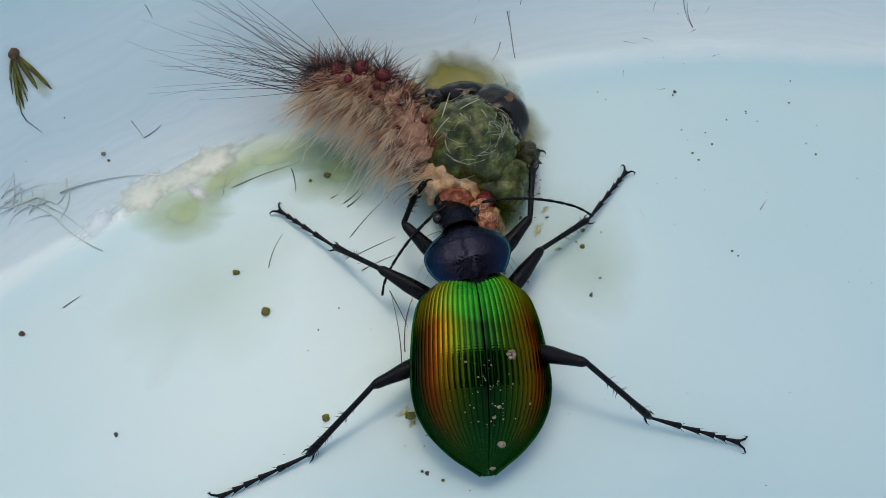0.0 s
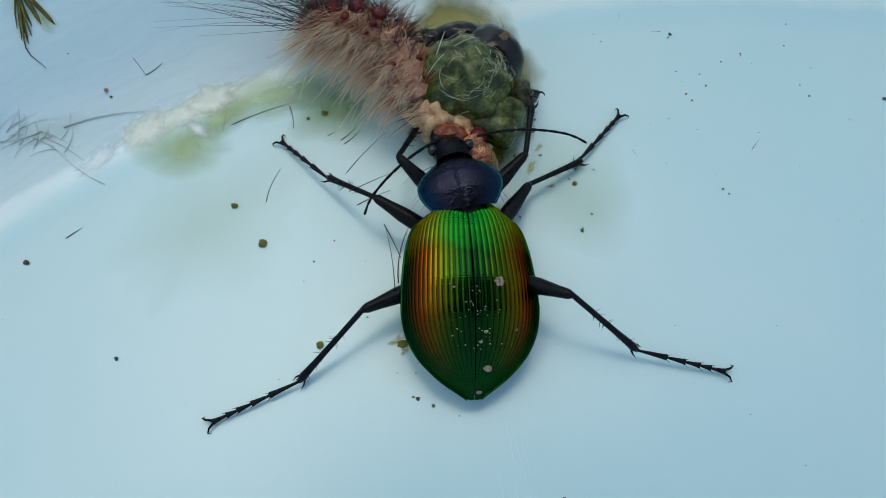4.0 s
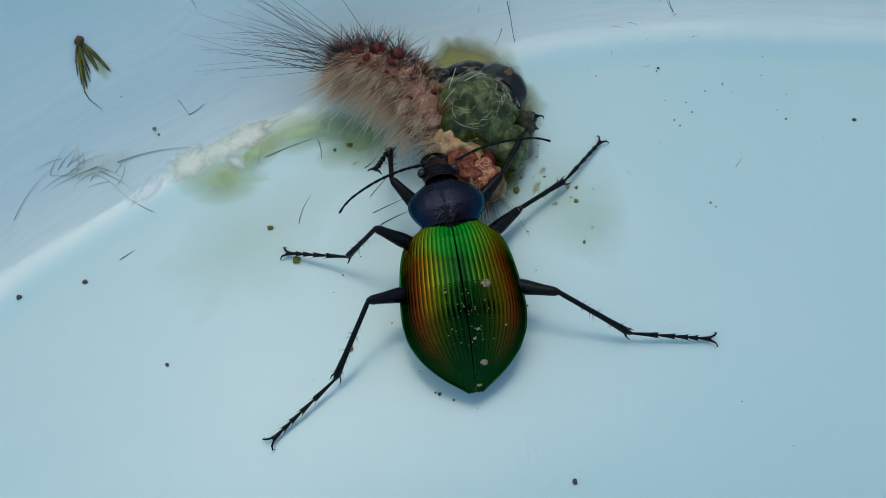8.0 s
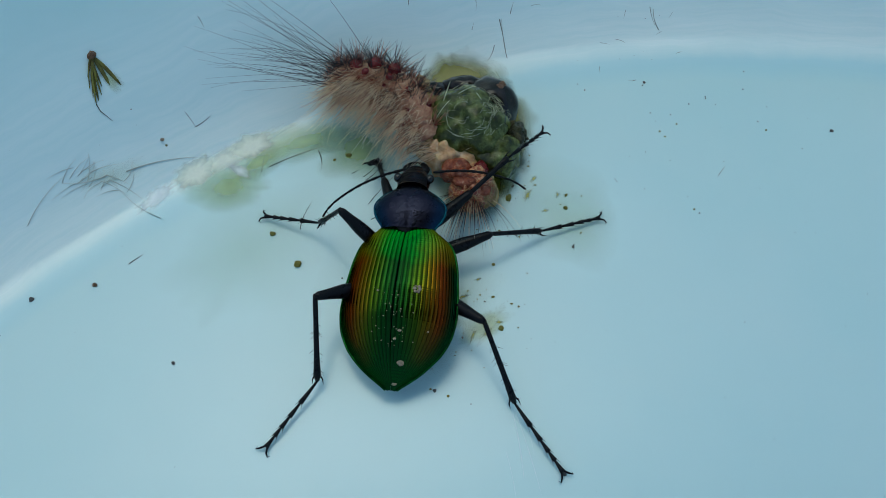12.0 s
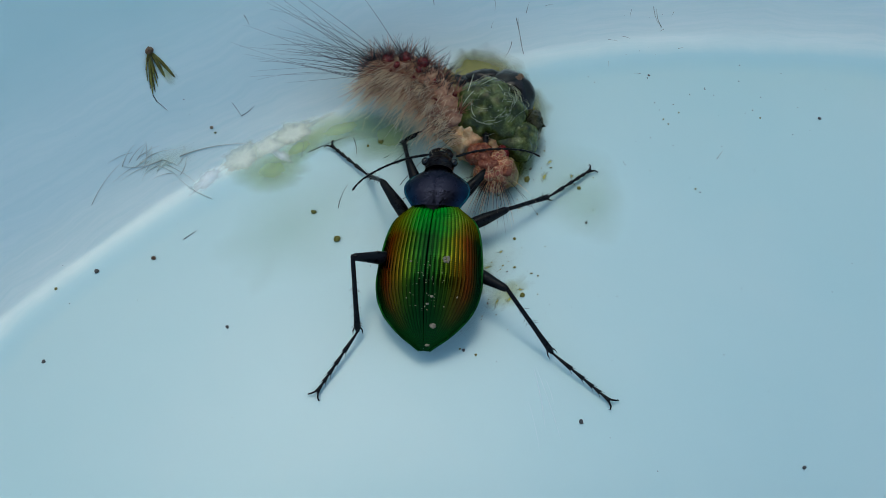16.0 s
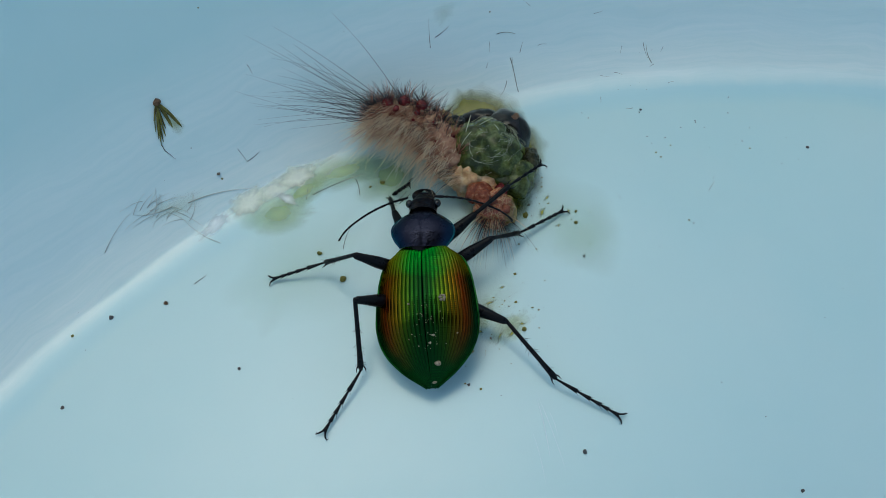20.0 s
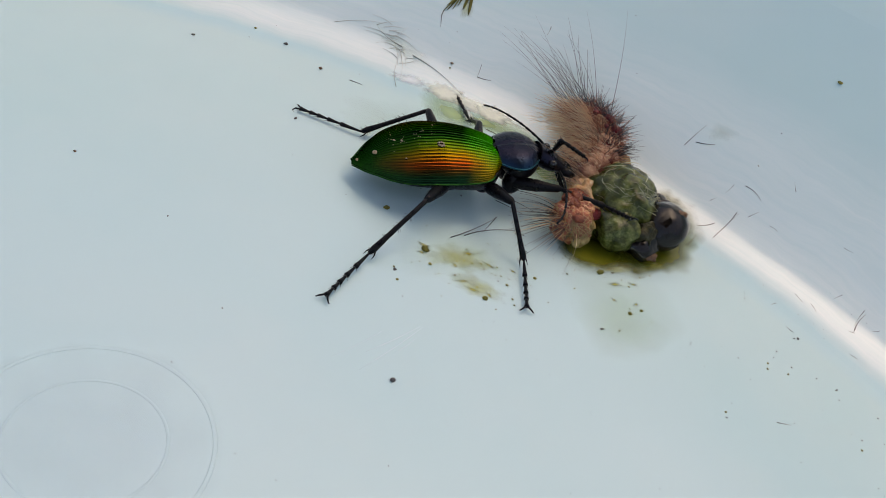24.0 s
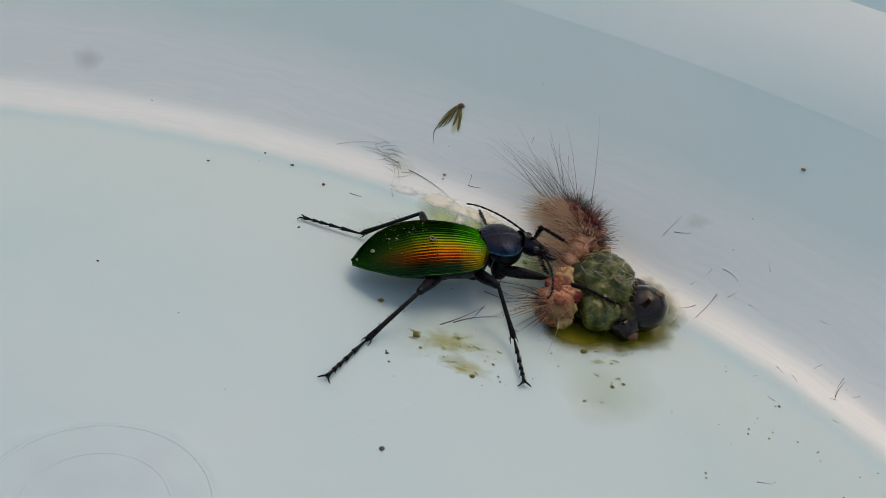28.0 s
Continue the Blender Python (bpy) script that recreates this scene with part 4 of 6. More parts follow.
part("amber_scrap", blob((4.4, 42.6, 1.9), (1.2, 1.7, 1.3), 0.2, 1.0, 77, 24, 20), amber_mat, larva, "amber scrap of skin")
net = []
for i in range(110):
    e, a = -0.45 + 1.15 * (i + 0.5) / 110, -0.25 + 0.75 * math.sin(i * 2.39996)
    w = Vector((math.cos(a) * math.cos(e), math.sin(a) * math.cos(e), math.sin(e)))
    u1 = Vector((-math.sin(a), math.cos(a), 0.0))
    u2 = w.cross(u1)
    size = rng.uniform(0.2, 0.34)
    pts = []
    for k in range(8):
        o = w + (u1 * math.cos(k * 0.8976) + u2 * math.sin(k * 0.8976)) * size / 3.0
        o.normalize()
        pts.append((2.2 + o.x * 3.2, 42.4 + o.y * 2.6, 3.1 + o.z * 2.9))
    net.append(tube(pts, 0.028, 4))
tagged(part("net_pattern", join(net), amber_mat, larva, "pale net of ridges on a torn segment"), kind="stuff")

# ---- beetle (own space: y forward, origin on the floor below the scutellum) ----
beetle = thing("ground_beetle", "iridescent green ground beetle with a blue-black thorax, feeding", "beetle")
LENGTH = 18.95
OUT = [(0, 3.0), (0.02, 4.3), (0.06, 5.35), (0.12, 5.9), (0.22, 6.38), (0.38, 6.78), (0.55, 6.95), (0.67, 6.58), (0.78, 5.55), (0.88, 3.8), (0.95, 1.9), (0.985, 0.7), (1, 0.1)]
TOP = [(0, 7.5), (0.05, 8.0), (0.12, 8.4), (0.25, 8.75), (0.42, 8.75), (0.6, 8.1), (0.78, 6.5), (0.9, 4.5), (1, 2.4)]
EDGE = [(0, 6.2), (0.1, 5.6), (0.5, 4.9), (0.85, 3.6), (1, 2.2)]


def elytron_at(u, v):
    """A point of the wing case's surface: u from the seam to the margin, v from base to tip."""
    w, top, edge = softly(OUT, v), softly(TOP, v), softly(EDGE, v)
    a = math.sin(u * math.pi / 2)
    return w * a, -LENGTH * v + 2.1 * (1 - v) ** 9 * (a * (1 - a)) * 2, edge + (top - edge) * max(0.0, 1 - a ** 2.2) ** 0.6


def elytron(side):
    nu, nv = STRIAE * 6, 110
    verts, faces, uvs = [], [], []
    for j in range(nv + 1):
        v = j / nv
        fade = min(1, (1 - v) / 0.16) * min(1, v / 0.03)
        for i in range(nu + 1):
            u = i / nu
            x, y, z = elytron_at(u, v)
            g = abs(math.sin(math.pi * u * STRIAE)) ** 0.6
            k = 0.07 * (g - 1) * fade * (1 if 0.01 < u < 0.97 else 0)
            verts.append((side * max(0.015, x + k * math.sin(u * math.pi / 2)), y, z + k * math.cos(u * math.pi / 2) - (0.12 if i == 0 else 0)))
            uvs.append((u, v))
    for j in range(nv):
        for i in range(nu):
            a = j * (nu + 1) + i
            f = (a, a + nu + 1, a + nu + 2, a + 1)
            faces.append(f if side > 0 else f[::-1])
    ob = part("wing_case", (verts, faces, uvs), elytron_mat, beetle, "iridescent green and copper, finely grooved")
    pts = [elytron_at(1.0, 0.02 + 0.975 * i / 50) for i in range(51)]
    part("margin", tube([(side * (x + 0.10), y, z) for x, y, z in pts], [(0.16, 0.10)] * 51, 6), margin_mat, ob, "raised green margin")
    return ob


right_case, left_case = elytron(1), elytron(-1)
# dried mud on the wing cases
def fleck(case, side, x, y, s, seed, kind=3):
    v = -y / LENGTH
    u = min(0.95, max(0.02, 2 / math.pi * math.asin(min(1, x / softly(OUT, v)))))
    p = elytron_at(u, v)
    me = pebble(seed, s, s * 0.8, s * 0.35)
    part("mud_fleck", ([(a + side * p[0], b + p[1], c + p[2]) for a, b, c in me[0]], me[1]), crumb_mats[kind], case, "pale dried mud")


p = elytron_at(2 / math.pi * math.asin(2.62 / 7.0), 8.5 / LENGTH)
rng = random.Random(17)
for i in range(6):
    a, sz = 2 * math.pi * i / 6 + rng.uniform(-0.3, 0.3), rng.uniform(0.17, 0.3)
    me = pebble(i + 40, sz, sz * rng.uniform(0.6, 1.0), 0.13)
    part("mud_fleck", ([(x + p[0] + 0.27 * math.cos(a), y + p[1] + 0.38 * math.sin(a), z + p[2] - 0.1 * math.cos(a)) for x, y, z in me[0]], me[1]), crumb_mats[3], right_case, "pale dried mud")
fleck(right_case, 1, 1.2, -16.4, 0.5, 61), fleck(right_case, 1, 0.45, -18.3, 0.3, 62)
rng = random.Random(3)
for i in range(52):
    y = -8.5 - 6.5 * rng.random() ** 0.7
    x = abs(rng.gauss(0.7, 0.9))
    s = 1 if rng.random() < 0.6 else -1
    fleck(right_case if s > 0 else left_case, s, x, y, rng.uniform(0.035, 0.1), i)
fleck(left_case, -1, 2.0, -9.0, 0.16, 71), fleck(right_case, 1, 4.2, -13.0, 0.18, 72), fleck(right_case, 1, 1.0, -13.3, 0.24, 73), fleck(right_case, 1, 0.5, -14.2, 0.22, 74)

# body below the wing cases
verts, faces, uvs = [], [], []
nv, sd = 40, 24
for j in range(nv + 1):
    v = j / nv
    w, edge = softly(OUT, v) * 0.95, softly(EDGE, v)
    belly = curve([(0, 2.0), (0.12, 1.7), (0.5, 1.9), (0.8, 2.1), (1, 2.2)], v)
    for i in range(sd):
        a = 2 * math.pi * i / sd
        s, c = math.sin(a), math.cos(a)
        verts.append((w * c, 0.4 - (LENGTH - 0.2) * v, edge + 0.15 + (max(0.1, edge - belly) * s if s < 0 else 0.6 * s)))
        uvs.append((0, 0))
for j in range(nv):
    for i in range(sd):
        q = (i + 1) % sd
        faces.append((j * sd + i, j * sd + q, (j + 1) * sd + q, (j + 1) * sd + i))
faces.append(tuple(range(sd))), faces.append(tuple(nv * sd + i for i in range(sd))[::-1])
belly = part("belly", (verts, faces, uvs), chitin, beetle, "black underside")
part("waist", tube([(0, -0.6, 6.0), (0, 0.6, 6.5), (0, 1.8, 6.6)], [(3.2, 2.0), (2.5, 1.4), (2.8, 1.5)], 24), chitin, beetle)
scutellum = part("scutellum", blob((0, -0.1, 7.2), (0.8, 0.7, 0.3), 0.05, 1, 2, 14), thorax_mat, beetle)

# thorax shield: heart-shaped, with a raised rim
HEART = [(0, 3.1), (0.07, 3.35), (0.2, 3.9), (0.36, 4.32), (0.52, 4.42), (0.64, 4.2), (0.76, 3.65), (0.86, 2.95), (0.94, 2.25), (1, 1.7)]


def shield_at(s, v):
    w = softly(HEART, v)
    z0 = curve([(0, 7.2), (0.5, 7.3), (1, 7.3)], v)
    h = softly([(0, 0.9), (0.1, 1.1), (0.35, 1.4), (0.65, 1.4), (0.85, 1.2), (1, 0.7)], v)
    a = max(-1, min(1, s))
    return w * a, 0.05 + 5.9 * v - 0.2 * (1 - abs(a)) * (1 - v) - 0.15 * abs(a) ** 2 * v, z0 + h * (1 - abs(a) ** 2.6) ** 0.75 - 0.12 * math.exp(-(a / 0.06) ** 2)


verts, faces, uvs = [], [], []
for j in range(33):
    for i in range(41):
        verts.append(shield_at(math.sin((i / 20 - 1) * math.pi / 2), j / 32))
        uvs.append((i / 40, j / 32))
for j in range(32):
    for i in range(40):
        a = j * 41 + i
        faces.append((a, a + 1, a + 42, a + 41))
shield = part("thorax_shield", (verts, faces, uvs), thorax_mat, beetle, "blue-black, finely wrinkled")
for s in (-1, 1):
    pts = [shield_at(s, 0.02 + 0.96 * i / 30) for i in range(31)]
    part("rim", tube(pts, [(0.15, 0.12)] * 31, 8), rim_mat, shield, "blue-green metallic rim")
breast = part("breast", blob((0, 3.6, 6.0), (3.3, 2.6, 2.5), 0.03, 2, 5, 32), chitin, beetle, "black underside of the thorax")


# head, bent down
def head_at(p):
    m = Matrix.Translation((0, 6.0, 7.1)) @ Matrix.Rotation(radians(-26), 4, "X")
    return tuple(m @ Vector(p))


verts, faces, uvs = [], [], []
HEAD = [(0, 2.0), (0.2, 1.95), (0.4, 2.1), (0.55, 2.05), (0.75, 1.6), (1, 1.2)]
for j in range(25):
    v = j / 24
    w, h = softly(HEAD, v), curve([(0, 1.5), (0.5, 1.45), (1, 0.7)], v)
    for i in range(24):
        a = 2 * math.pi * i / 24
        verts.append(head_at((w * math.cos(a), -0.4 + 4.9 * v, h * math.sin(a) * (1 if math.sin(a) < 0 else 0.85))))
        uvs.append((0.3, 0))
for j in range(24):
    for i in range(24):
        q = (i + 1) % 24
        faces.append((j * 24 + i, j * 24 + q, (j + 1) * 24 + q, (j + 1) * 24 + i))
faces.append(tuple(range(24))), faces.append(tuple(24 * 24 + i for i in range(24))[::-1])
head = part("head", (verts, faces, uvs), thorax_mat, beetle, "blue-black head, bent down to feed")
for s in (-1, 1):
    part("eye", blob(head_at((s * 2.0, 1.7, 0.5)), (0.55, 0.62, 0.55), 0, 1, 0, 18), eye_mat, head, "round black eye")
    pts = [head_at(q) for q in ((s * 0.95, 4.0, -0.1), (s * 1.25, 5.0, -0.1), (s * 1.05, 5.9, -0.15), (s * 0.45, 6.7, -0.2), (-s * 0.1, 7.0, -0.2))]
    part("jaw", tube(pts, [0.62, 0.55, 0.42, 0.25, 0.06], 10), chitin, head, "curved black jaw")
    for q in ((s * 1.1, 4.0, -0.6, s * 2.0, 5.2, -1.6, s * 1.5, 6.4, -2.4), (s * 0.6, 4.2, -0.8, s * 1.0, 5.4, -2.0, s * 0.7, 6.3, -2.6)):
        part("palp", tube([head_at(q[:3]), head_at(q[3:6]), head_at(q[6:])], [0.17, 0.15, 0.2], 8), chitin, head)
part("lip", blob(head_at((0, 4.6, 0.2)), (0.9, 0.5, 0.3), 0.05, 1, 3, 14), chitin, head)


# ---- limbs: each piece lies along its own +y from its joint ----
def feeler(side):
    root, x, y, heading = None, 0.0, 0.0, 0.0
    for i in range(11):
        ln = 1.5 if i == 0 else 0.6 if i == 1 else 1.12
        r = 0.215 - 0.006 * i
        nx, ny = x + ln * math.sin(heading), y + ln * math.cos(heading)
        z0, z1 = 0.5 * math.sin(i / 11 * 3.1), 0.5 * math.sin((i + 1) / 11 * 3.1)
        dx, dy, dz = nx - x, ny - y, z1 - z0
        geo = tube([(x + dx * t, y + dy * t, z0 + dz * t) for t in (0, 0.15, 0.8, 1)], [r * 0.55, r * 0.8, r, r * 0.6], 7)
        if root:
            part("antenna_joint", geo, chitin, root)
        else:
            root = part("antenna", geo, chitin, beetle, "thin jointed black antenna")
        x, y = nx, ny
        heading += side * 0.045 * (1 if i < 8 else 4)
    return root


def femur(length, thick):
    pts = [(0, length * t, 0) for t in (0, 0.1, 0.3, 0.55, 0.8, 0.95, 1.02)]
    return part("femur", tube(pts, [thick * k for k in (0.6, 0.85, 1.05, 1.0, 0.72, 0.6, 0.3)], 14), chitin, beetle, "thick glossy black thigh")


def tibia(length, thick, seed):
    pts = [(0, length * t, 0) for t in (-0.03, 0.05, 0.3, 0.7, 0.93, 1.0)]
    ob = part("tibia", tube(pts, [thick * k for k in (0.6, 0.85, 0.85, 0.95, 1.25, 0.7)], 10), chitin, beetle, "slender black shin")
    for s in (-1, 1):
        part("spur", tube([(s * thick * 0.8, length * 0.93, -0.1), (s * (thick + 0.25), length * 0.93 + 0.6, -0.2), (s * (thick + 0.3), length * 0.93 + 1.2, -0.25)], [0.13, 0.09, 0.02], 6), chitin, ob, "black spur")
    rg, fine = random.Random(seed), []
    for i in range(26):
        y, a = length * rg.uniform(0.3, 0.97), rg.uniform(0, 6.28)
        d = Vector((math.cos(a), 0.7, math.sin(a))) * rg.uniform(0.35, 0.7)
        p = Vector((math.cos(a) * thick * 0.8, y, math.sin(a) * thick * 0.8))
        fine.append(hair(p, p + d * 0.5, p + d, 0.045, 2))
    tagged(part("bristle_coat", join(fine), chitin, ob), kind="stuff")
    return ob


def tarsus(length, thick):
    beads = []
    cuts = [0, 0.34, 0.54, 0.70, 0.82, 0.98]
    for a, b in zip(cuts, cuts[1:]):
        y0, y1 = a * length, b * length
        beads.append(tube([(0, y0 + (y1 - y0) * t, 0) for t in (0, 0.2, 0.75, 0.95, 1.0)], [thick * k for k in (0.5, 0.62, 1.0, 1.3, 0.5)], 8))
        for s in (-1, 1):
            beads.append(hair((s * thick * 0.7, y1 - 0.1, -0.1), (s * thick * 1.4, y1 + 0.15, -0.12), (s * thick * 1.7, y1 + 0.4, -0.2), 0.05, 2))
    ob = part("tarsus", join(beads), chitin, beetle, "jointed black foot")
    for s in (-1, 1):
        part("claw", tube([(s * 0.08, length * 0.96, 0), (s * 0.5, length * 1.03, 0.1), (s * 0.85, length * 1.06, -0.1), (s * 0.95, length * 1.03, -0.32)], [0.13, 0.12, 0.08, 0.02], 6), chitin, ob, "hooked claw")
    return ob


def bone(a, b):
    """The pose of a limb piece that runs from a to b, in the beetle's space."""
    y = (Vector(b) - Vector(a)).normalized()
    x = y.cross(Vector((0, 0, 1))).normalized()
    z = x.cross(y)
    m = Matrix((x, y, z)).transposed().to_4x4()
    m.translation = Vector(a) * MM
    return m


SIZES = {"front": ((7.5, 6.3, 5.5), 0.86, 0.36, 0.27), "middle": ((8.0, 7.6, 8.3), 0.86, 0.34, 0.27), "hind": ((8.6, 10.2, 9.7), 0.88, 0.36, 0.28)}
HIPS = {"front": (1.7, 2.3, 3.6), "middle": (2.9, -1.3, 3.6), "hind": (3.4, -6.2, 3.6)}
limbs = {}
for pair, ((lf, lt, ls), rf, rt, rs) in SIZES.items():
    for side in (-1, 1):
        x, y, z = HIPS[pair]
        if pair == "front":
            part("coxa", blob((side * 1.5, y + 0.9, z), (1.35, 1.4, 2.0), 0.05, 1, 4, 18), chitin, beetle)
        else:
            part("coxa", blob((side * x * 0.85, y, z), (1.7, 1.7, 1.5), 0.05, 1, 4, 18), chitin, beetle)
        limbs[pair, side] = femur(lf, rf), tibia(lt, rt, len(limbs)), tarsus(ls, rs)
feelers = {s: feeler(s) for s in (-1, 1)}


def leg_rows(pair, side, rows):
    """Rows of seconds, knee, ankle and claw, in the beetle's space."""
    x, y, z = HIPS[pair]
    hip = (side * x, y, z)
    f, t, s = limbs[pair, side]
    walk(f, [(r[0], bone(hip, r[1:4])) for r in rows])
    walk(t, [(r[0], bone(r[1:4], r[4:7])) for r in rows])
    walk(s, [(r[0], bone(r[4:7], r[7:10])) for r in rows])


def feeler_rows(side, rows):
    """Rows of seconds, heading and rise in degrees."""
    walk(feelers[side], [(t, pose(side * 1.9 * MM, 9.1 * MM, 6.5 * MM) @ pose(0, 0, 0, 0, 0, yaw) @ pose(0, 0, 0, up, 0, 0)) for t, yaw, up in rows])


def front_rows(rows):
    """Thorax and head turn together on the waist; rows of seconds, turn and lift in degrees."""
    at = pose(0, 0.3 * MM, 6.5 * MM)
    for piece in (shield, breast, head):
        walk(piece, [(t, at @ pose(0, 0, 0, 0, 0, yaw) @ pose(0, 0, 0, up, 0, 0) @ at.inverted()) for t, yaw, up in rows])


def roll_rows(rows):
    """The hind body leans on its long axis; rows of seconds and degrees, + to its right."""
    at = pose(0, 0, 6.0 * MM)
    for piece in (right_case, left_case, belly, scutellum):
        walk(piece, [(t, at @ pose(0, 0, 0, 0, lean, 0) @ at.inverted()) for t, lean in rows])


def motions():
    # the beetle drags the carcass a little
    walk(larva, [(0.0, pose(0, 0, 0)), (20.5, pose(0, 0, 0)), (22.5, pose(-0.0008, 0.0003, 0)), (24.0, pose(-0.0025, 0.0006, 0)), (28.0, pose(-0.0026, 0.0007, 0))])
    walk(beetle, [
        (0.0, pose(0.00171, 0.03444, 0, 0, 0, 4.40)),
        (0.5, pose(0.00190, 0.03459, 0, 0, 0, 3.62)),
        (1.0, pose(0.00188, 0.03461, 0, 0, 0, 3.56)),
        (1.5, pose(0.00174, 0.03443, 0, 0, 0, 3.66)),
        (2.0, pose(0.00190, 0.03444, 0, 0, 0, 3.36)),
        (2.5, pose(0.00187, 0.03448, 0, 0, 0, 3.32)),
        (3.0, pose(0.00132, 0.03448, 0, 0, 0, 5.17)),
        (3.5, pose(0.00154, 0.03453, 0, 0, 0, 4.52)),
        (5.5, pose(0.00190, 0.03455, 0, 0, 0, 1.73)),
        (6.0, pose(0.00104, 0.03471, 0, 0, 0, 4.12)),
        (6.5, pose(0.00155, 0.03447, 0, 0, 0, 2.15)),
        (7.0, pose(0.00077, 0.03469, 0, 0, 0, 4.60)),
        (7.5, pose(0.00076, 0.03496, 0, 0, 0, 3.33)),
        (8.0, pose(-0.00143, 0.03442, 0, 0, 0, 7.51)),
        (8.5, pose(-0.00185, 0.03392, 0, 0, 0, 7.76)),
        (9.0, pose(-0.00230, 0.03423, 0, 0, 0, 8.43)),
        (9.5, pose(-0.00215, 0.03406, 0, 0, 0, 8.35)),
        (10.0, pose(-0.00217, 0.03439, 0, 0, 0, 7.81)),
        (10.5, pose(-0.00243, 0.03373, 0, 0, 0, 8.70)),
        (11.0, pose(-0.00525, 0.03424, 0, 0, 0, -1.75)),
        (12.0, pose(-0.00595, 0.03434, 0, 0, 0, -7.90)),
        (14.5, pose(-0.00654, 0.03443, 0, 0, 0, -7.70)),
        (15.0, pose(-0.00635, 0.03408, 0, 0, 0, -8.81)),
        (15.5, pose(-0.00661, 0.03432, 0, 0, 0, -6.36)),
        (16.0, pose(-0.00636, 0.03412, 0, 0, 0, -6.96)),
        (16.5, pose(-0.00619, 0.03436, 0, 0, 0, -7.16)),
        (17.0, pose(-0.00614, 0.03456, 0, 0, 0, -7.08)),
        (17.5, pose(-0.00670, 0.03473, 0, 0, 0, -5.06)),
        (18.0, pose(-0.00701, 0.03467, 0, 0, 0, -3.94)),
        (18.5, pose(-0.00821, 0.03452, 0, 0, 0, 0.41)),
        (19.0, pose(-0.00846, 0.03437, 0, 0, 0, 1.44)),
        (19.5, pose(-0.00838, 0.03422, 0, 0, 0, 0.96)),
        (20.0, pose(-0.00841, 0.03401, 0, 0, 0, -0.02)),
        (20.5, pose(-0.00806, 0.03382, 0, 0, 0, -4.32)),
        (22.5, pose(-0.01036, 0.03648, 0, 0, 0, -10.48)),
        (23.0, pose(-0.01238, 0.03667, 0, 0, 0, -26.00)),
        (23.5, pose(-0.01341, 0.03746, 0, 0, 0, -26.14)),
        (24.0, pose(-0.01244, 0.03756, 0, 0, 0, -27.38)),
        (24.5, pose(-0.01243, 0.03751, 0, 0, 0, -28.10)),
        (25.0, pose(-0.01272, 0.03758, 0, 0, 0, -25.69)),
        (25.5, pose(-0.01281, 0.03771, 0, 0, 0, -25.42)),
        (26.0, pose(-0.01312, 0.03805, 0, 0, 0, -24.82)),
        (26.5, pose(-0.01289, 0.03786, 0, 0, 0, -24.42)),
        (27.0, pose(-0.01287, 0.03815, 0, 0, 0, -24.22)),
        (27.5, pose(-0.01299, 0.03816, 0, 0, 0, -23.81)),
        (28.0, pose(-0.01314, 0.03848, 0, 0, 0, -23.45)),
    ])
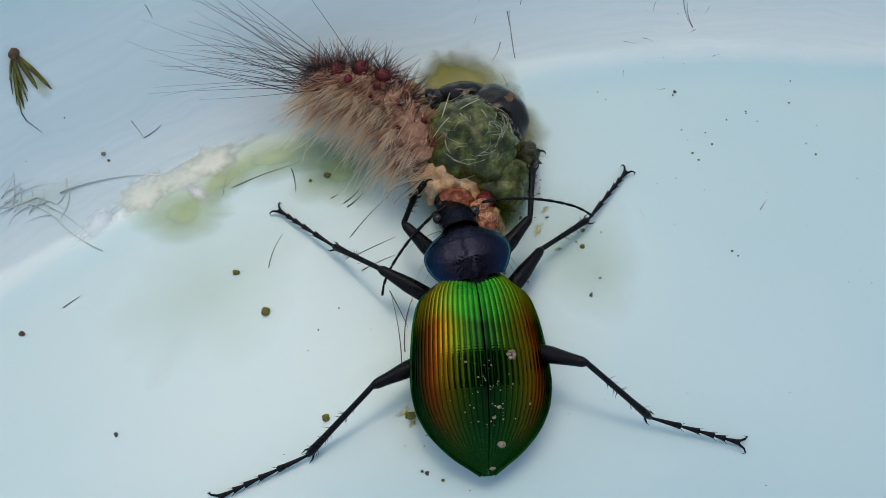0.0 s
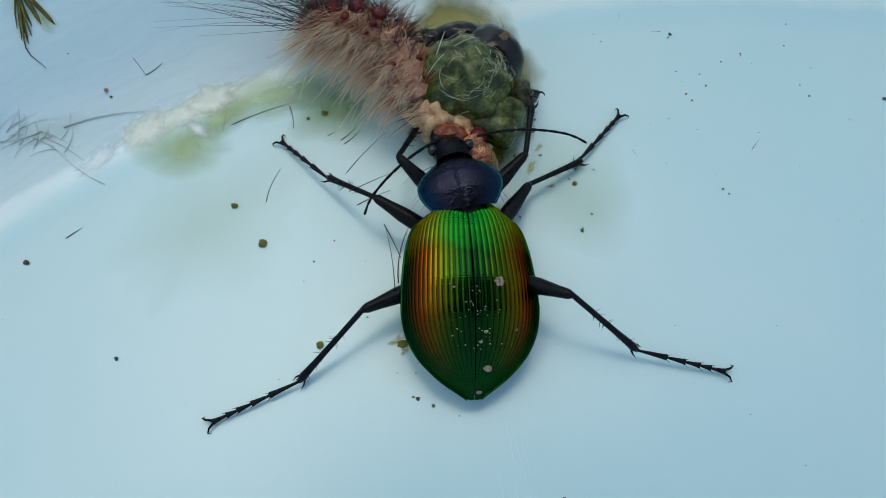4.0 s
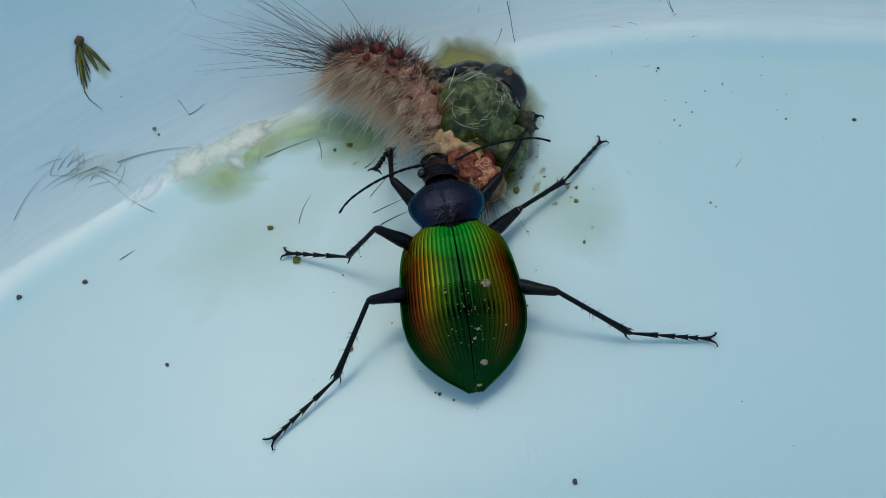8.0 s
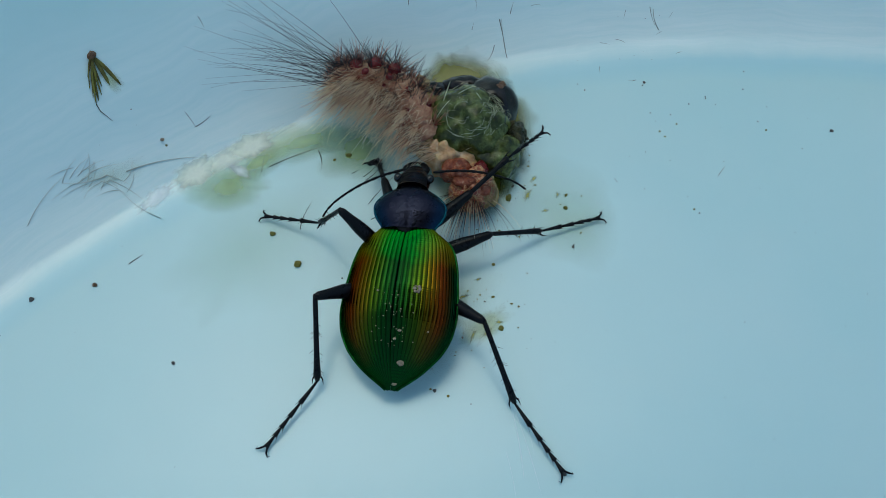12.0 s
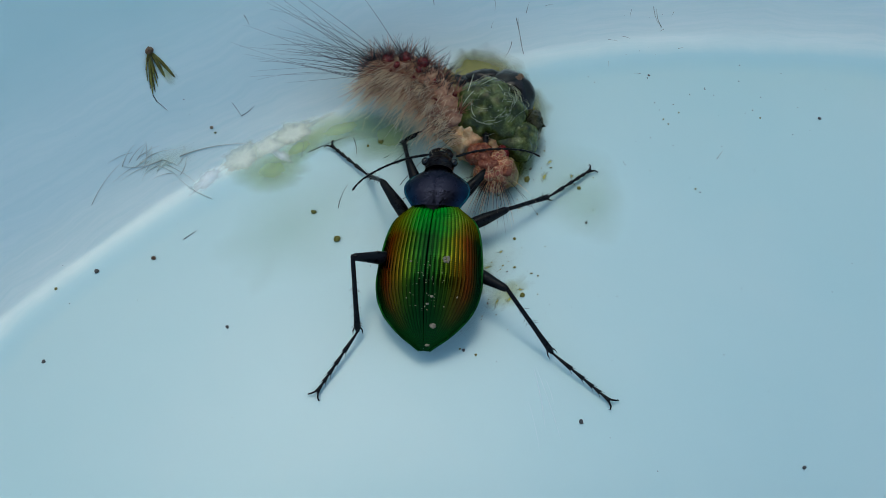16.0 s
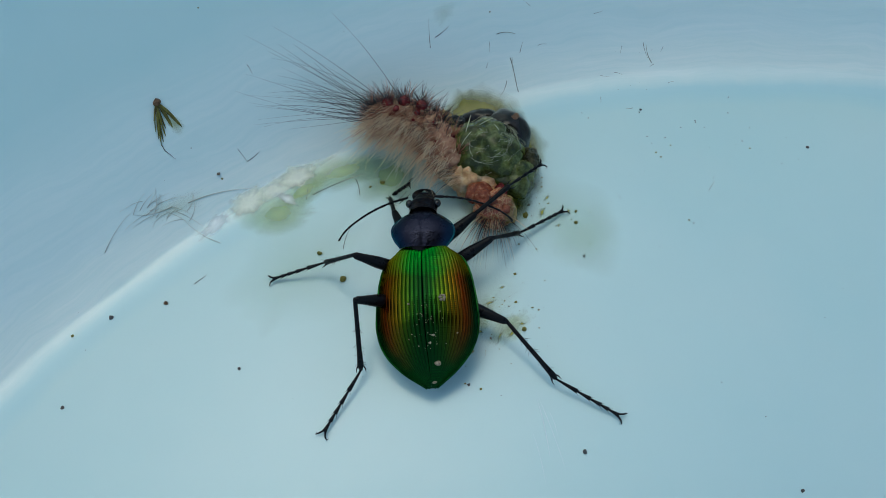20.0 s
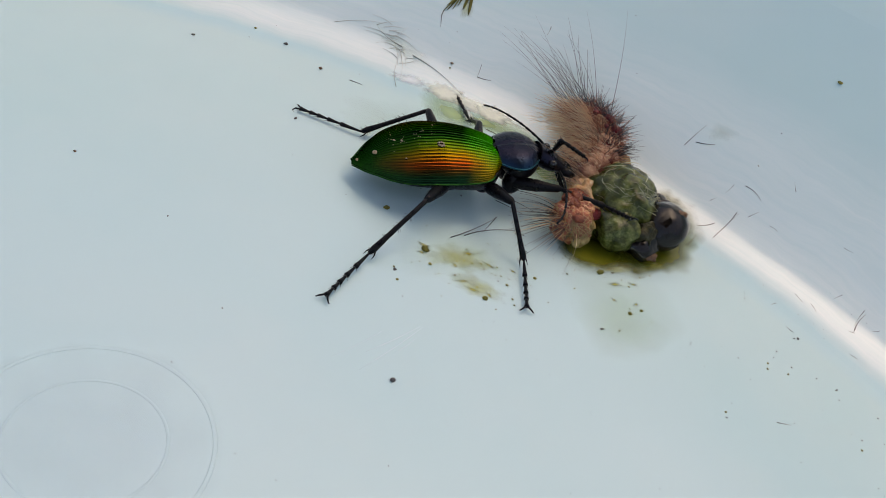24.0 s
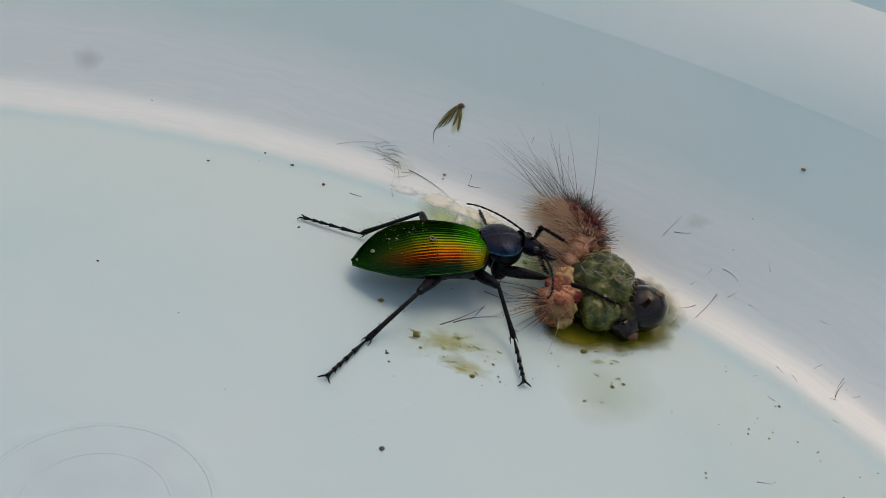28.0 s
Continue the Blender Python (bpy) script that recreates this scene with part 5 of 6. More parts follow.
    leg_rows("front", -1, [
        (0.0, -6.63, 7.63, 5.70, -5.04, 12.72, 2.33, -4.16, 11.26, 7.56),
        (1, -6.63, 7.63, 5.70, -5.04, 12.72, 2.33, -4.16, 11.26, 7.56),
        (2, -6.55, 7.13, 6.76, -4.36, 12.12, 3.62, -3.18, 16.01, -0.09),
        (3.0, -6.55, 7.13, 6.76, -4.36, 12.12, 3.62, -3.18, 16.01, -0.09),
        (3.5, -6.55, 7.13, 6.76, -4.36, 12.12, 3.62, -3.18, 16.01, -0.09),
        (5.5, -7.62, 6.44, 5.76, -6.18, 11.69, 2.60, -3.51, 9.53, 6.89),
        (6.0, -7.62, 6.44, 5.76, -6.18, 11.69, 2.60, -3.51, 9.53, 6.89),
        (7.0, -6.65, 7.39, 6.12, -7.29, 13.45, 4.53, -10.36, 9.03, 5.62),
        (7.5, -6.65, 7.39, 6.12, -7.29, 13.45, 4.53, -10.36, 9.03, 5.62),
        (8.0, -6.07, 7.88, 6.16, -5.69, 13.77, 3.96, -7.83, 9.31, 6.36),
        (9.0, -5.24, 8.36, 6.31, -4.41, 14.26, 4.24, -5.96, 9.35, 6.16),
        (10.0, -5.14, 8.46, 6.19, -5.22, 14.18, 3.54, -6.73, 9.65, 6.27),
        (10.5, -5.14, 8.46, 6.19, -5.22, 14.18, 3.54, -6.73, 9.65, 6.27),
        (11.0, -4.14, 8.82, 6.40, -3.96, 13.96, 2.77, -5.09, 8.62, 3.49),
        (11.5, -4.67, 9.17, 3.81, -6.58, 14.20, 0.53, -6.63, 10.68, 4.75),
        (12.0, -4.67, 9.17, 3.81, -6.58, 14.20, 0.53, -6.63, 10.68, 4.75),
        (14.5, -5.00, 8.89, 4.95, -6.71, 13.68, 1.22, -6.44, 11.14, 6.09),
        (15.0, -5.00, 8.89, 4.95, -6.71, 13.68, 1.22, -6.44, 11.14, 6.09),
        (16.0, -4.91, 8.75, 5.72, -6.30, 13.97, 2.47, -4.12, 11.91, 7.08),
        (17.0, -5.10, 7.62, 7.65, -6.43, 12.52, 3.93, -3.85, 16.57, 1.26),
        (18, -5.10, 7.62, 7.65, -6.43, 12.52, 3.93, -3.85, 16.57, 1.26),
        (18.5, -5.10, 7.62, 7.65, -6.43, 12.52, 3.93, -3.85, 16.57, 1.26),
        (19.0, -2.73, 7.08, 9.27, -2.62, 11.59, 4.87, -1.47, 16.58, 2.87),
        (20.0, -4.26, 9.29, 2.81, -5.09, 14.32, -0.88, -1.79, 13.68, 3.47),
        (20.5, -4.89, 9.08, 3.83, -5.54, 14.18, 0.20, -2.31, 14.87, 4.59),
        (22.5, -3.26, 9.35, 5.66, 0.59, 8.28, 10.53, -0.52, 12.96, 7.85),
        (28.0, -3.26, 9.35, 5.66, 0.59, 8.28, 10.53, -0.52, 12.96, 7.85),
    ])
    leg_rows("front", 1, [
        (0.0, 6.92, 7.26, 5.73, 8.02, 13.46, 5.63, 9.54, 17.41, 2.13),
        (1, 6.92, 7.26, 5.73, 8.02, 13.46, 5.63, 9.54, 17.41, 2.13),
        (2, 7.15, 7.01, 5.72, 8.37, 13.18, 5.90, 9.72, 17.00, 2.18),
        (3.0, 7.15, 7.01, 5.72, 8.37, 13.18, 5.90, 9.72, 17.00, 2.18),
        (3.5, 7.15, 7.01, 5.72, 8.37, 13.18, 5.90, 9.72, 17.00, 2.18),
        (5.5, 6.86, 7.09, 6.23, 8.53, 13.15, 5.83, 9.94, 17.23, 2.42),
        (6.0, 6.86, 7.09, 6.23, 8.53, 13.15, 5.83, 9.94, 17.23, 2.42),
        (7.0, 6.67, 7.47, 5.83, 8.49, 13.50, 5.92, 10.69, 17.67, 3.08),
        (7.5, 6.67, 7.47, 5.83, 8.49, 13.50, 5.92, 10.69, 17.67, 3.08),
        (8.0, 7.29, 6.94, 5.48, 10.85, 12.13, 5.26, 13.67, 16.35, 3.14),
        (9.0, 7.46, 6.92, 4.95, 11.78, 11.26, 6.48, 14.40, 15.66, 4.47),
        (10.0, 7.58, 6.62, 5.43, 11.72, 11.08, 7.11, 13.99, 15.62, 5.00),
        (10.5, 7.58, 6.62, 5.43, 11.72, 11.08, 7.11, 13.99, 15.62, 5.00),
        (11.0, 7.31, 6.90, 5.66, 11.69, 10.97, 7.85, 15.77, 14.18, 9.77),
        (11.5, 7.04, 7.16, 5.90, 11.23, 11.47, 7.98, 15.36, 14.73, 9.73),
        (12.0, 7.04, 7.16, 5.90, 11.23, 11.47, 7.98, 15.36, 14.73, 9.73),
        (14.5, 6.99, 7.21, 5.89, 11.36, 11.40, 7.79, 15.60, 14.57, 9.39),
        (15.0, 6.99, 7.21, 5.89, 11.36, 11.40, 7.79, 15.60, 14.57, 9.39),
        (16.0, 6.24, 8.13, 4.96, 5.71, 14.40, 5.27, 4.08, 19.63, 5.87),
        (17.0, 6.13, 8.36, 3.62, 5.72, 14.44, 5.22, 4.29, 19.72, 5.83),
        (18, 6.13, 8.36, 3.62, 5.72, 14.44, 5.22, 4.29, 19.72, 5.83),
        (18.5, 6.13, 8.36, 3.62, 5.72, 14.44, 5.22, 4.29, 19.72, 5.83),
        (19.0, 6.81, 7.64, 2.36, 9.60, 12.87, 4.54, 9.75, 17.71, 7.17),
        (20.0, 7.78, 6.22, 5.90, 12.90, 9.47, 7.86, 17.66, 11.92, 9.25),
        (20.5, 7.64, 6.37, 6.02, 12.76, 9.61, 8.01, 17.50, 12.02, 9.56),
        (22.5, 7.77, 6.57, 4.95, 12.65, 10.39, 6.30, 17.31, 13.33, 6.83),
        (23.0, 6.46, 7.83, 5.40, 9.76, 13.20, 5.99, 13.41, 17.33, 6.05),
        (23.5, 5.07, 8.66, 5.75, 8.37, 14.03, 6.24, 13.29, 15.41, 8.28),
        (24.0, 5.07, 8.66, 5.75, 8.37, 14.03, 6.24, 13.29, 15.41, 8.28),
        (25.0, 5.20, 8.70, 5.43, 8.69, 13.97, 5.78, 13.18, 16.85, 7.12),
        (26, 5.20, 8.70, 5.43, 8.69, 13.97, 5.78, 13.18, 16.85, 7.12),
        (27, 5.48, 8.68, 4.88, 8.89, 13.97, 5.54, 13.68, 16.56, 6.29),
        (28.0, 5.48, 8.68, 4.88, 8.89, 13.97, 5.54, 13.68, 16.56, 6.29),
    ])
    leg_rows("middle", -1, [
        (0.0, -9.55, 2.97, 5.02, -14.50, 7.55, 1.51, -20.65, 13.05, 0.51),
        (1, -9.52, 2.96, 5.02, -14.79, 7.18, 1.51, -21.01, 12.58, 0.51),
        (2, -9.56, 2.97, 4.82, -15.25, 7.04, 1.87, -20.96, 12.90, 0.49),
        (3.0, -9.51, 2.87, 5.43, -14.44, 7.43, 1.87, -19.96, 13.47, 0.49),
        (3.5, -9.50, 2.90, 5.26, -14.75, 7.23, 1.87, -20.34, 13.21, 0.49),
        (5.5, -9.29, 3.24, 5.21, -14.75, 7.74, 2.44, -20.12, 13.75, 0.47),
        (6.0, -9.19, 3.05, 6.02, -13.57, 8.13, 2.44, -18.68, 14.35, 0.47),
        (7.0, -8.87, 3.66, 5.67, -13.87, 8.82, 3.18, -17.50, 15.76, 0.47),
        (7.5, -8.78, 3.56, 6.00, -14.06, 8.24, 3.18, -17.85, 15.11, 0.47),
        (8.0, -8.68, -0.13, 8.98, -12.62, 0.09, 2.47, -20.21, 2.80, 0.50),
        (9.0, -9.00, -1.20, 8.75, -13.46, -1.48, 2.59, -21.48, -2.01, 0.50),
        (10.0, -8.92, -0.68, 8.80, -13.26, -0.31, 2.56, -21.30, -0.68, 0.51),
        (10.5, -8.87, -0.69, 8.89, -12.90, 0.50, 2.56, -20.95, 0.25, 0.51),
        (11.0, -9.16, -2.79, 8.31, -14.04, -3.37, 2.50, -22.12, -3.56, 0.53),
        (11.5, -8.57, 0.96, 8.77, -12.28, 3.08, 2.48, -20.16, 4.84, 0.53),
        (12.0, -8.38, 0.85, 8.95, -12.07, 2.41, 2.48, -20.04, 3.75, 0.53),
        (14.5, -8.35, 1.97, 8.46, -11.31, 4.99, 2.14, -19.07, 7.43, 0.50),
        (15.0, -8.40, 2.03, 8.30, -11.65, 5.09, 2.14, -19.46, 7.38, 0.50),
        (16.0, -7.96, 4.18, 6.40, -10.97, 8.49, 0.93, -17.41, 13.70, 0.48),
        (17.0, -8.19, 3.63, 6.95, -11.89, 7.81, 1.80, -17.59, 13.68, 0.48),
        (18, -8.19, 3.55, 7.14, -10.57, 8.40, 1.80, -15.94, 14.58, 0.48),
        (18.5, -8.20, 3.70, 6.90, -8.70, 9.32, 1.80, -13.59, 15.88, 0.48),
        (19.0, -6.55, 5.22, 0.76, -14.17, 5.08, 0.84, -22.00, 7.89, 0.53),
        (20.0, -9.65, -0.77, 7.81, -14.47, 1.41, 2.33, -22.46, 0.10, 0.51),
        (20.5, -10.21, -2.66, 6.51, -16.09, -2.03, 1.74, -24.10, -0.20, 0.51),
        (22.5, -8.08, 4.37, 5.76, -14.20, 5.08, 1.34, -22.02, 7.67, 0.44),
        (23.0, -10.44, 0.78, 5.16, -14.90, -2.22, -0.19, -22.97, -4.01, 0.47),
        (23.5, -10.51, 0.30, 5.47, -16.24, 2.23, 0.86, -24.50, 1.73, 0.40),
        (24.0, -10.62, 0.42, 4.70, -17.10, 1.34, 0.86, -25.34, 0.67, 0.40),
        (25.0, -9.90, 2.37, 4.72, -16.59, 3.02, 1.19, -24.81, 3.74, 0.41),
        (26, -9.65, 2.63, 5.36, -15.99, 3.01, 1.19, -24.20, 3.85, 0.41),
        (27, -7.89, 4.90, 4.37, -14.86, 5.91, 1.50, -23.05, 6.63, 0.45),
        (28.0, -7.54, 5.12, 4.65, -14.40, 5.92, 1.50, -22.59, 6.74, 0.45),
    ])
    leg_rows("middle", 1, [
        (0.0, 8.13, 4.69, 2.91, 14.27, 8.74, 1.05, 19.83, 14.85, 0.47),
        (1, 7.73, 5.07, 3.32, 13.96, 8.79, 1.05, 19.44, 14.98, 0.47),
        (2, 6.99, 5.39, 2.03, 13.81, 8.60, 1.00, 19.35, 14.74, 0.48),
        (3.0, 7.94, 4.71, 2.11, 14.65, 8.07, 1.00, 20.38, 14.03, 0.48),
        (3.5, 7.49, 5.07, 2.07, 14.33, 8.20, 1.00, 20.00, 14.23, 0.48),
        (5.5, 8.30, 4.57, 4.22, 12.80, 9.25, 0.27, 18.72, 15.06, 0.49),
        (6.0, 8.32, 4.55, 3.37, 14.02, 8.48, 0.27, 20.17, 14.05, 0.49),
        (7.0, 8.54, 4.33, 4.11, 13.52, 8.72, 0.44, 19.85, 14.09, 0.50),
        (7.5, 8.53, 4.34, 4.35, 13.33, 8.75, 0.44, 19.53, 14.26, 0.50),
        (8.0, 9.16, 3.53, 2.43, 15.69, 7.27, 1.31, 21.73, 12.90, 0.51),
        (9.0, 9.67, 2.96, 3.16, 16.15, 6.36, 1.08, 22.70, 11.45, 0.54),
        (10.0, 9.77, 2.80, 3.20, 16.20, 6.40, 1.30, 22.70, 11.52, 0.54),
        (10.5, 9.76, 2.78, 3.07, 16.18, 6.47, 1.38, 23.24, 11.78, 0.54),
        (11.0, 10.62, 0.78, 3.61, 17.71, 1.01, 0.89, 25.49, 3.91, 0.52),
        (11.5, 9.93, 2.23, 5.04, 16.23, 4.28, 1.31, 23.97, 7.21, 0.52),
        (12.0, 10.08, 2.16, 4.45, 16.33, 5.14, 1.31, 23.91, 8.48, 0.52),
        (14.5, 9.94, 2.43, 4.31, 16.41, 4.74, 1.05, 23.54, 8.96, 0.51),
        (15.0, 9.92, 2.44, 4.42, 16.06, 5.38, 1.05, 23.11, 9.73, 0.51),
        (16.0, 9.75, 2.85, 3.72, 15.52, 7.10, 1.19, 21.53, 12.79, 0.52),
        (17.0, 9.62, 3.02, 4.05, 15.18, 7.19, 0.97, 21.40, 12.69, 0.52),
        (18, 9.76, 2.74, 2.86, 16.26, 6.21, 1.00, 22.93, 11.45, 0.52),
        (18.5, 10.06, 2.18, 2.83, 17.02, 4.74, 1.15, 24.93, 9.82, 0.52),
        (19.0, 10.00, 2.38, 4.29, 15.94, 6.27, 1.58, 22.50, 11.27, 0.53),
        (20.0, 9.76, 1.48, 6.60, 14.16, 5.11, 1.58, 21.24, 9.31, 0.50),
        (20.5, 7.29, 4.78, 0.81, 12.61, -0.62, 1.38, 20.83, -1.52, 0.51),
        (22.5, 10.30, 1.19, 5.35, 16.64, 2.36, 1.34, 23.89, 6.34, 0.50),
        (23.0, 10.67, 0.10, 4.91, 16.97, 1.81, 1.03, 24.91, 4.17, 0.51),
        (23.5, 10.43, 0.47, 5.66, 16.02, 2.73, 1.05, 24.16, 1.18, 0.52),
        (24.0, 10.22, 0.30, 6.40, 15.15, 2.55, 1.05, 23.31, 1.17, 0.52),
        (25.0, 10.45, -0.05, 5.92, 15.80, 1.82, 0.85, 24.09, 1.65, 0.52),
        (26, 10.55, -0.01, 5.54, 16.38, 1.33, 0.85, 24.67, 1.04, 0.52),
        (27, 10.32, -0.31, 6.43, 15.56, 2.04, 1.45, 23.77, 1.34, 0.50),
        (28.0, 10.38, -0.26, 6.25, 15.96, 1.63, 1.45, 24.16, 0.83, 0.50),
    ])
    leg_rows("hind", -1, [
        (0.0, -10.91, -9.81, 5.76, -18.07, -15.04, 0.73, -27.14, -18.45, 0.50),
        (1, -10.93, -9.90, 5.51, -18.02, -15.46, 0.73, -27.03, -19.01, 0.50),
        (2, -11.03, -9.87, 5.07, -18.14, -15.92, 0.96, -27.04, -19.74, 0.49),
        (3.0, -11.04, -9.65, 5.56, -18.06, -15.43, 0.96, -27.07, -18.96, 0.49),
        (3.5, -11.04, -9.75, 5.32, -18.11, -15.67, 0.96, -27.08, -19.31, 0.49),
        (5.5, -11.23, -9.15, 5.57, -18.30, -14.82, 0.88, -27.34, -18.33, 0.50),
        (6.0, -11.18, -8.87, 6.12, -18.05, -14.27, 0.88, -27.23, -17.39, 0.50),
        (7.0, -11.03, -8.60, 6.76, -17.90, -13.39, 0.94, -27.00, -16.71, 0.50),
        (7.5, -11.06, -8.67, 6.63, -17.60, -14.05, 0.94, -26.62, -17.57, 0.50),
        (8.0, -10.51, -8.44, 7.87, -15.55, -14.74, 1.63, -23.34, -20.40, 0.50),
        (9.0, -10.37, -9.39, 7.48, -13.94, -17.12, 1.86, -21.50, -23.05, 0.50),
        (10.0, -10.20, -8.17, 8.48, -12.89, -15.48, 1.88, -20.04, -21.89, 0.50),
        (10.5, -10.02, -7.76, 8.86, -12.77, -14.67, 1.88, -20.02, -20.97, 0.50),
        (11.0, -9.68, -10.96, 7.01, -3.40, -16.20, 0.80, -1.90, -25.60, 0.52),
        (11.5, -9.39, -10.22, 8.28, -9.83, -17.97, 1.67, -14.99, -26.11, 0.50),
        (12.0, -9.39, -10.52, 8.00, -8.49, -18.48, 1.67, -13.21, -26.87, 0.50),
        (14.5, -9.67, -10.18, 7.93, -8.20, -17.98, 1.52, -12.28, -26.72, 0.50),
        (15.0, -9.68, -10.09, 8.00, -8.10, -17.81, 1.52, -12.00, -26.64, 0.50),
        (16.0, -9.82, -9.21, 8.46, -8.74, -16.63, 1.54, -12.99, -25.28, 0.50),
        (17.0, -9.82, -9.42, 8.32, -8.65, -17.08, 1.68, -13.15, -25.59, 0.50),
        (18, -9.81, -9.14, 8.52, -8.70, -16.62, 1.68, -13.66, -24.87, 0.50),
        (18.5, -9.74, -8.63, 8.88, -8.73, -15.78, 1.68, -14.31, -23.63, 0.50),
        (19.0, -9.31, -8.44, 9.42, -9.49, -15.32, 1.88, -14.91, -23.25, 0.50),
        (20.0, -9.22, -8.62, 9.44, -9.24, -15.51, 1.91, -14.40, -23.60, 0.50),
        (20.5, -9.19, -8.31, 9.59, -8.23, -14.78, 1.76, -12.93, -23.17, 0.50),
        (22.5, -11.36, -9.09, 2.14, -10.40, -19.20, 1.09, -16.64, -26.61, 0.50),
        (23.0, -11.92, -7.19, 4.19, -9.36, -16.60, 1.17, -15.47, -24.12, 0.51),
        (23.5, -11.90, -6.58, 4.87, -9.33, -15.57, 0.79, -13.81, -24.18, 0.52),
        (24.0, -11.89, -7.09, 4.66, -9.81, -16.30, 0.79, -14.10, -25.00, 0.52),
        (25.0, -11.89, -7.05, 4.63, -9.74, -16.34, 1.00, -14.78, -24.62, 0.51),
        (26, -11.89, -7.21, 4.57, -9.43, -16.45, 1.00, -14.60, -24.65, 0.51),
        (27, -11.94, -6.36, 4.56, -10.58, -15.81, 0.96, -15.13, -24.37, 0.52),
        (28.0, -11.94, -6.43, 4.54, -10.41, -15.86, 0.96, -15.08, -24.36, 0.52),
    ])
    leg_rows("hind", 1, [
        (0.0, 10.11, -9.80, 7.58, 16.99, -14.39, 1.61, 26.11, -17.53, 0.51),
        (1, 10.11, -9.80, 7.60, 17.03, -14.29, 1.61, 26.19, -17.30, 0.51),
        (2, 9.94, -10.15, 7.54, 17.00, -14.39, 1.53, 26.29, -17.03, 0.51),
        (3.0, 10.09, -10.24, 7.17, 17.12, -15.01, 1.53, 26.32, -17.95, 0.51),
        (3.5, 10.05, -10.21, 7.30, 17.06, -14.85, 1.53, 26.29, -17.68, 0.51),
        (5.5, 9.96, -9.95, 7.70, 17.27, -13.53, 1.55, 26.69, -15.63, 0.51),
        (6.0, 10.22, -10.06, 7.14, 17.54, -14.45, 1.55, 26.86, -16.95, 0.51),
        (7.0, 10.21, -10.09, 7.11, 17.49, -14.64, 1.60, 26.94, -16.53, 0.50),
        (7.5, 10.29, -10.14, 6.92, 17.81, -14.52, 1.60, 27.30, -16.20, 0.50),
        (8.0, 10.86, -9.79, 5.91, 18.85, -14.25, 1.40, 28.34, -16.05, 0.50),
        (9.0, 11.37, -9.20, 4.84, 19.77, -13.88, 1.45, 29.24, -15.70, 0.50),
        (10.0, 11.28, -9.29, 5.15, 19.64, -13.67, 1.30, 29.16, -15.37, 0.50),
        (10.5, 11.27, -9.29, 5.17, 19.79, -13.37, 1.30, 29.28, -15.21, 0.50),
        (11.0, 10.29, -11.27, 4.46, 8.90, -20.94, 1.57, 12.12, -30.03, 0.50),
        (11.5, 10.37, -10.62, 6.03, 13.48, -19.10, 1.30, 19.34, -26.78, 0.50),
        (12.0, 10.38, -10.55, 6.11, 14.84, -18.35, 1.30, 21.11, -25.71, 0.50),
        (14.5, 10.04, -11.15, 5.93, 15.39, -18.48, 1.28, 22.04, -25.50, 0.50),
        (15.0, 10.04, -10.92, 6.37, 15.50, -17.86, 1.28, 22.28, -24.75, 0.50),
        (16.0, 10.48, -10.62, 5.69, 16.99, -17.10, 1.28, 24.82, -22.78, 0.50),
        (17.0, 10.27, -10.91, 5.75, 16.95, -17.23, 1.33, 24.75, -22.93, 0.50),
        (18, 10.24, -11.16, 4.87, 17.2, -17.6, 1.33, 25.0, -23.3, 0.50),
        (18.5, 9.76, -11.98, 3.32, 16.62, -19.26, 1.33, 23.61, -25.93, 0.50),
        (19.0, 10.91, -10.19, 4.91, 16.12, -18.21, 1.38, 23.85, -24.00, 0.50),
        (20.0, 11.06, -10.13, 3.37, 17.10, -18.12, 1.49, 25.15, -23.45, 0.50),
        (20.5, 11.02, -10.14, 4.13, 18.13, -16.97, 1.51, 26.97, -20.82, 0.50),
        (22.5, 8.79, -12.94, 3.39, 14.46, -21.12, 0.96, 21.18, -28.13, 0.47),
        (23.0, 10.19, -10.01, 7.25, 13.85, -17.98, 2.02, 19.11, -25.99, 0.50),
        (23.5, 10.47, -10.89, 5.03, 16.94, -17.56, 0.83, 24.60, -23.51, 0.50),
        (24.0, 10.48, -10.79, 5.29, 16.50, -17.72, 0.83, 24.29, -23.50, 0.50),
        (25.0, 10.36, -11.26, 3.98, 16.44, -18.68, 0.47, 24.46, -24.15, 0.49),
        (26, 9.79, -11.89, 2.73, 16.64, -19.11, 0.49, 24.65, -24.77, 0.49),
        (27, 10.32, -11.14, 4.87, 15.87, -18.46, 0.44, 23.51, -24.45, 0.46),
        (28.0, 10.24, -11.39, 4.37, 15.99, -18.87, 0.44, 23.55, -24.96, 0.46),
    ])
    feeler_rows(1, [
        (0.0, -88, 0), (1.0, -89, 0), (2.0, -90, 0), (3.0, -90, 0), (6.0, -62, 2), (7.0, -68, 2), (8.0, -72, 2), (9.0, -64, 2),
        (10.0, -77, 0), (11.0, -88, 0), (12.0, -81, 0), (15.0, -52, 3), (16.0, -67, -4), (17.0, -78, -5), (18.0, -65, -4), (19.0, -50, -4),
        (20.0, -96, -5), (22.5, -95, -5), (25.0, -90, 0), (28.0, -90, 0),
    ])
    feeler_rows(-1, [
        (0.0, 125, -10), (3.0, 124, -10), (6.0, 99, -5), (7.0, 101, -5), (8.0, 98, -5), (9.0, 108, -5),
        (10.0, 110, -5), (11.0, 104, -5), (12.0, 114, -5), (15.0, 118, -8), (16.0, 107, -5), (17.0, 101, -5), (18.0, 82, -5), (19.0, 76, -5),
        (20.0, 106, -5), (22.5, 133, 5), (23.0, 139, 10), (24.0, 136, 15), (25.0, 139, 15), (26.0, 141, 15), (27.0, 144, 15), (28.0, 139, 15),
    ])
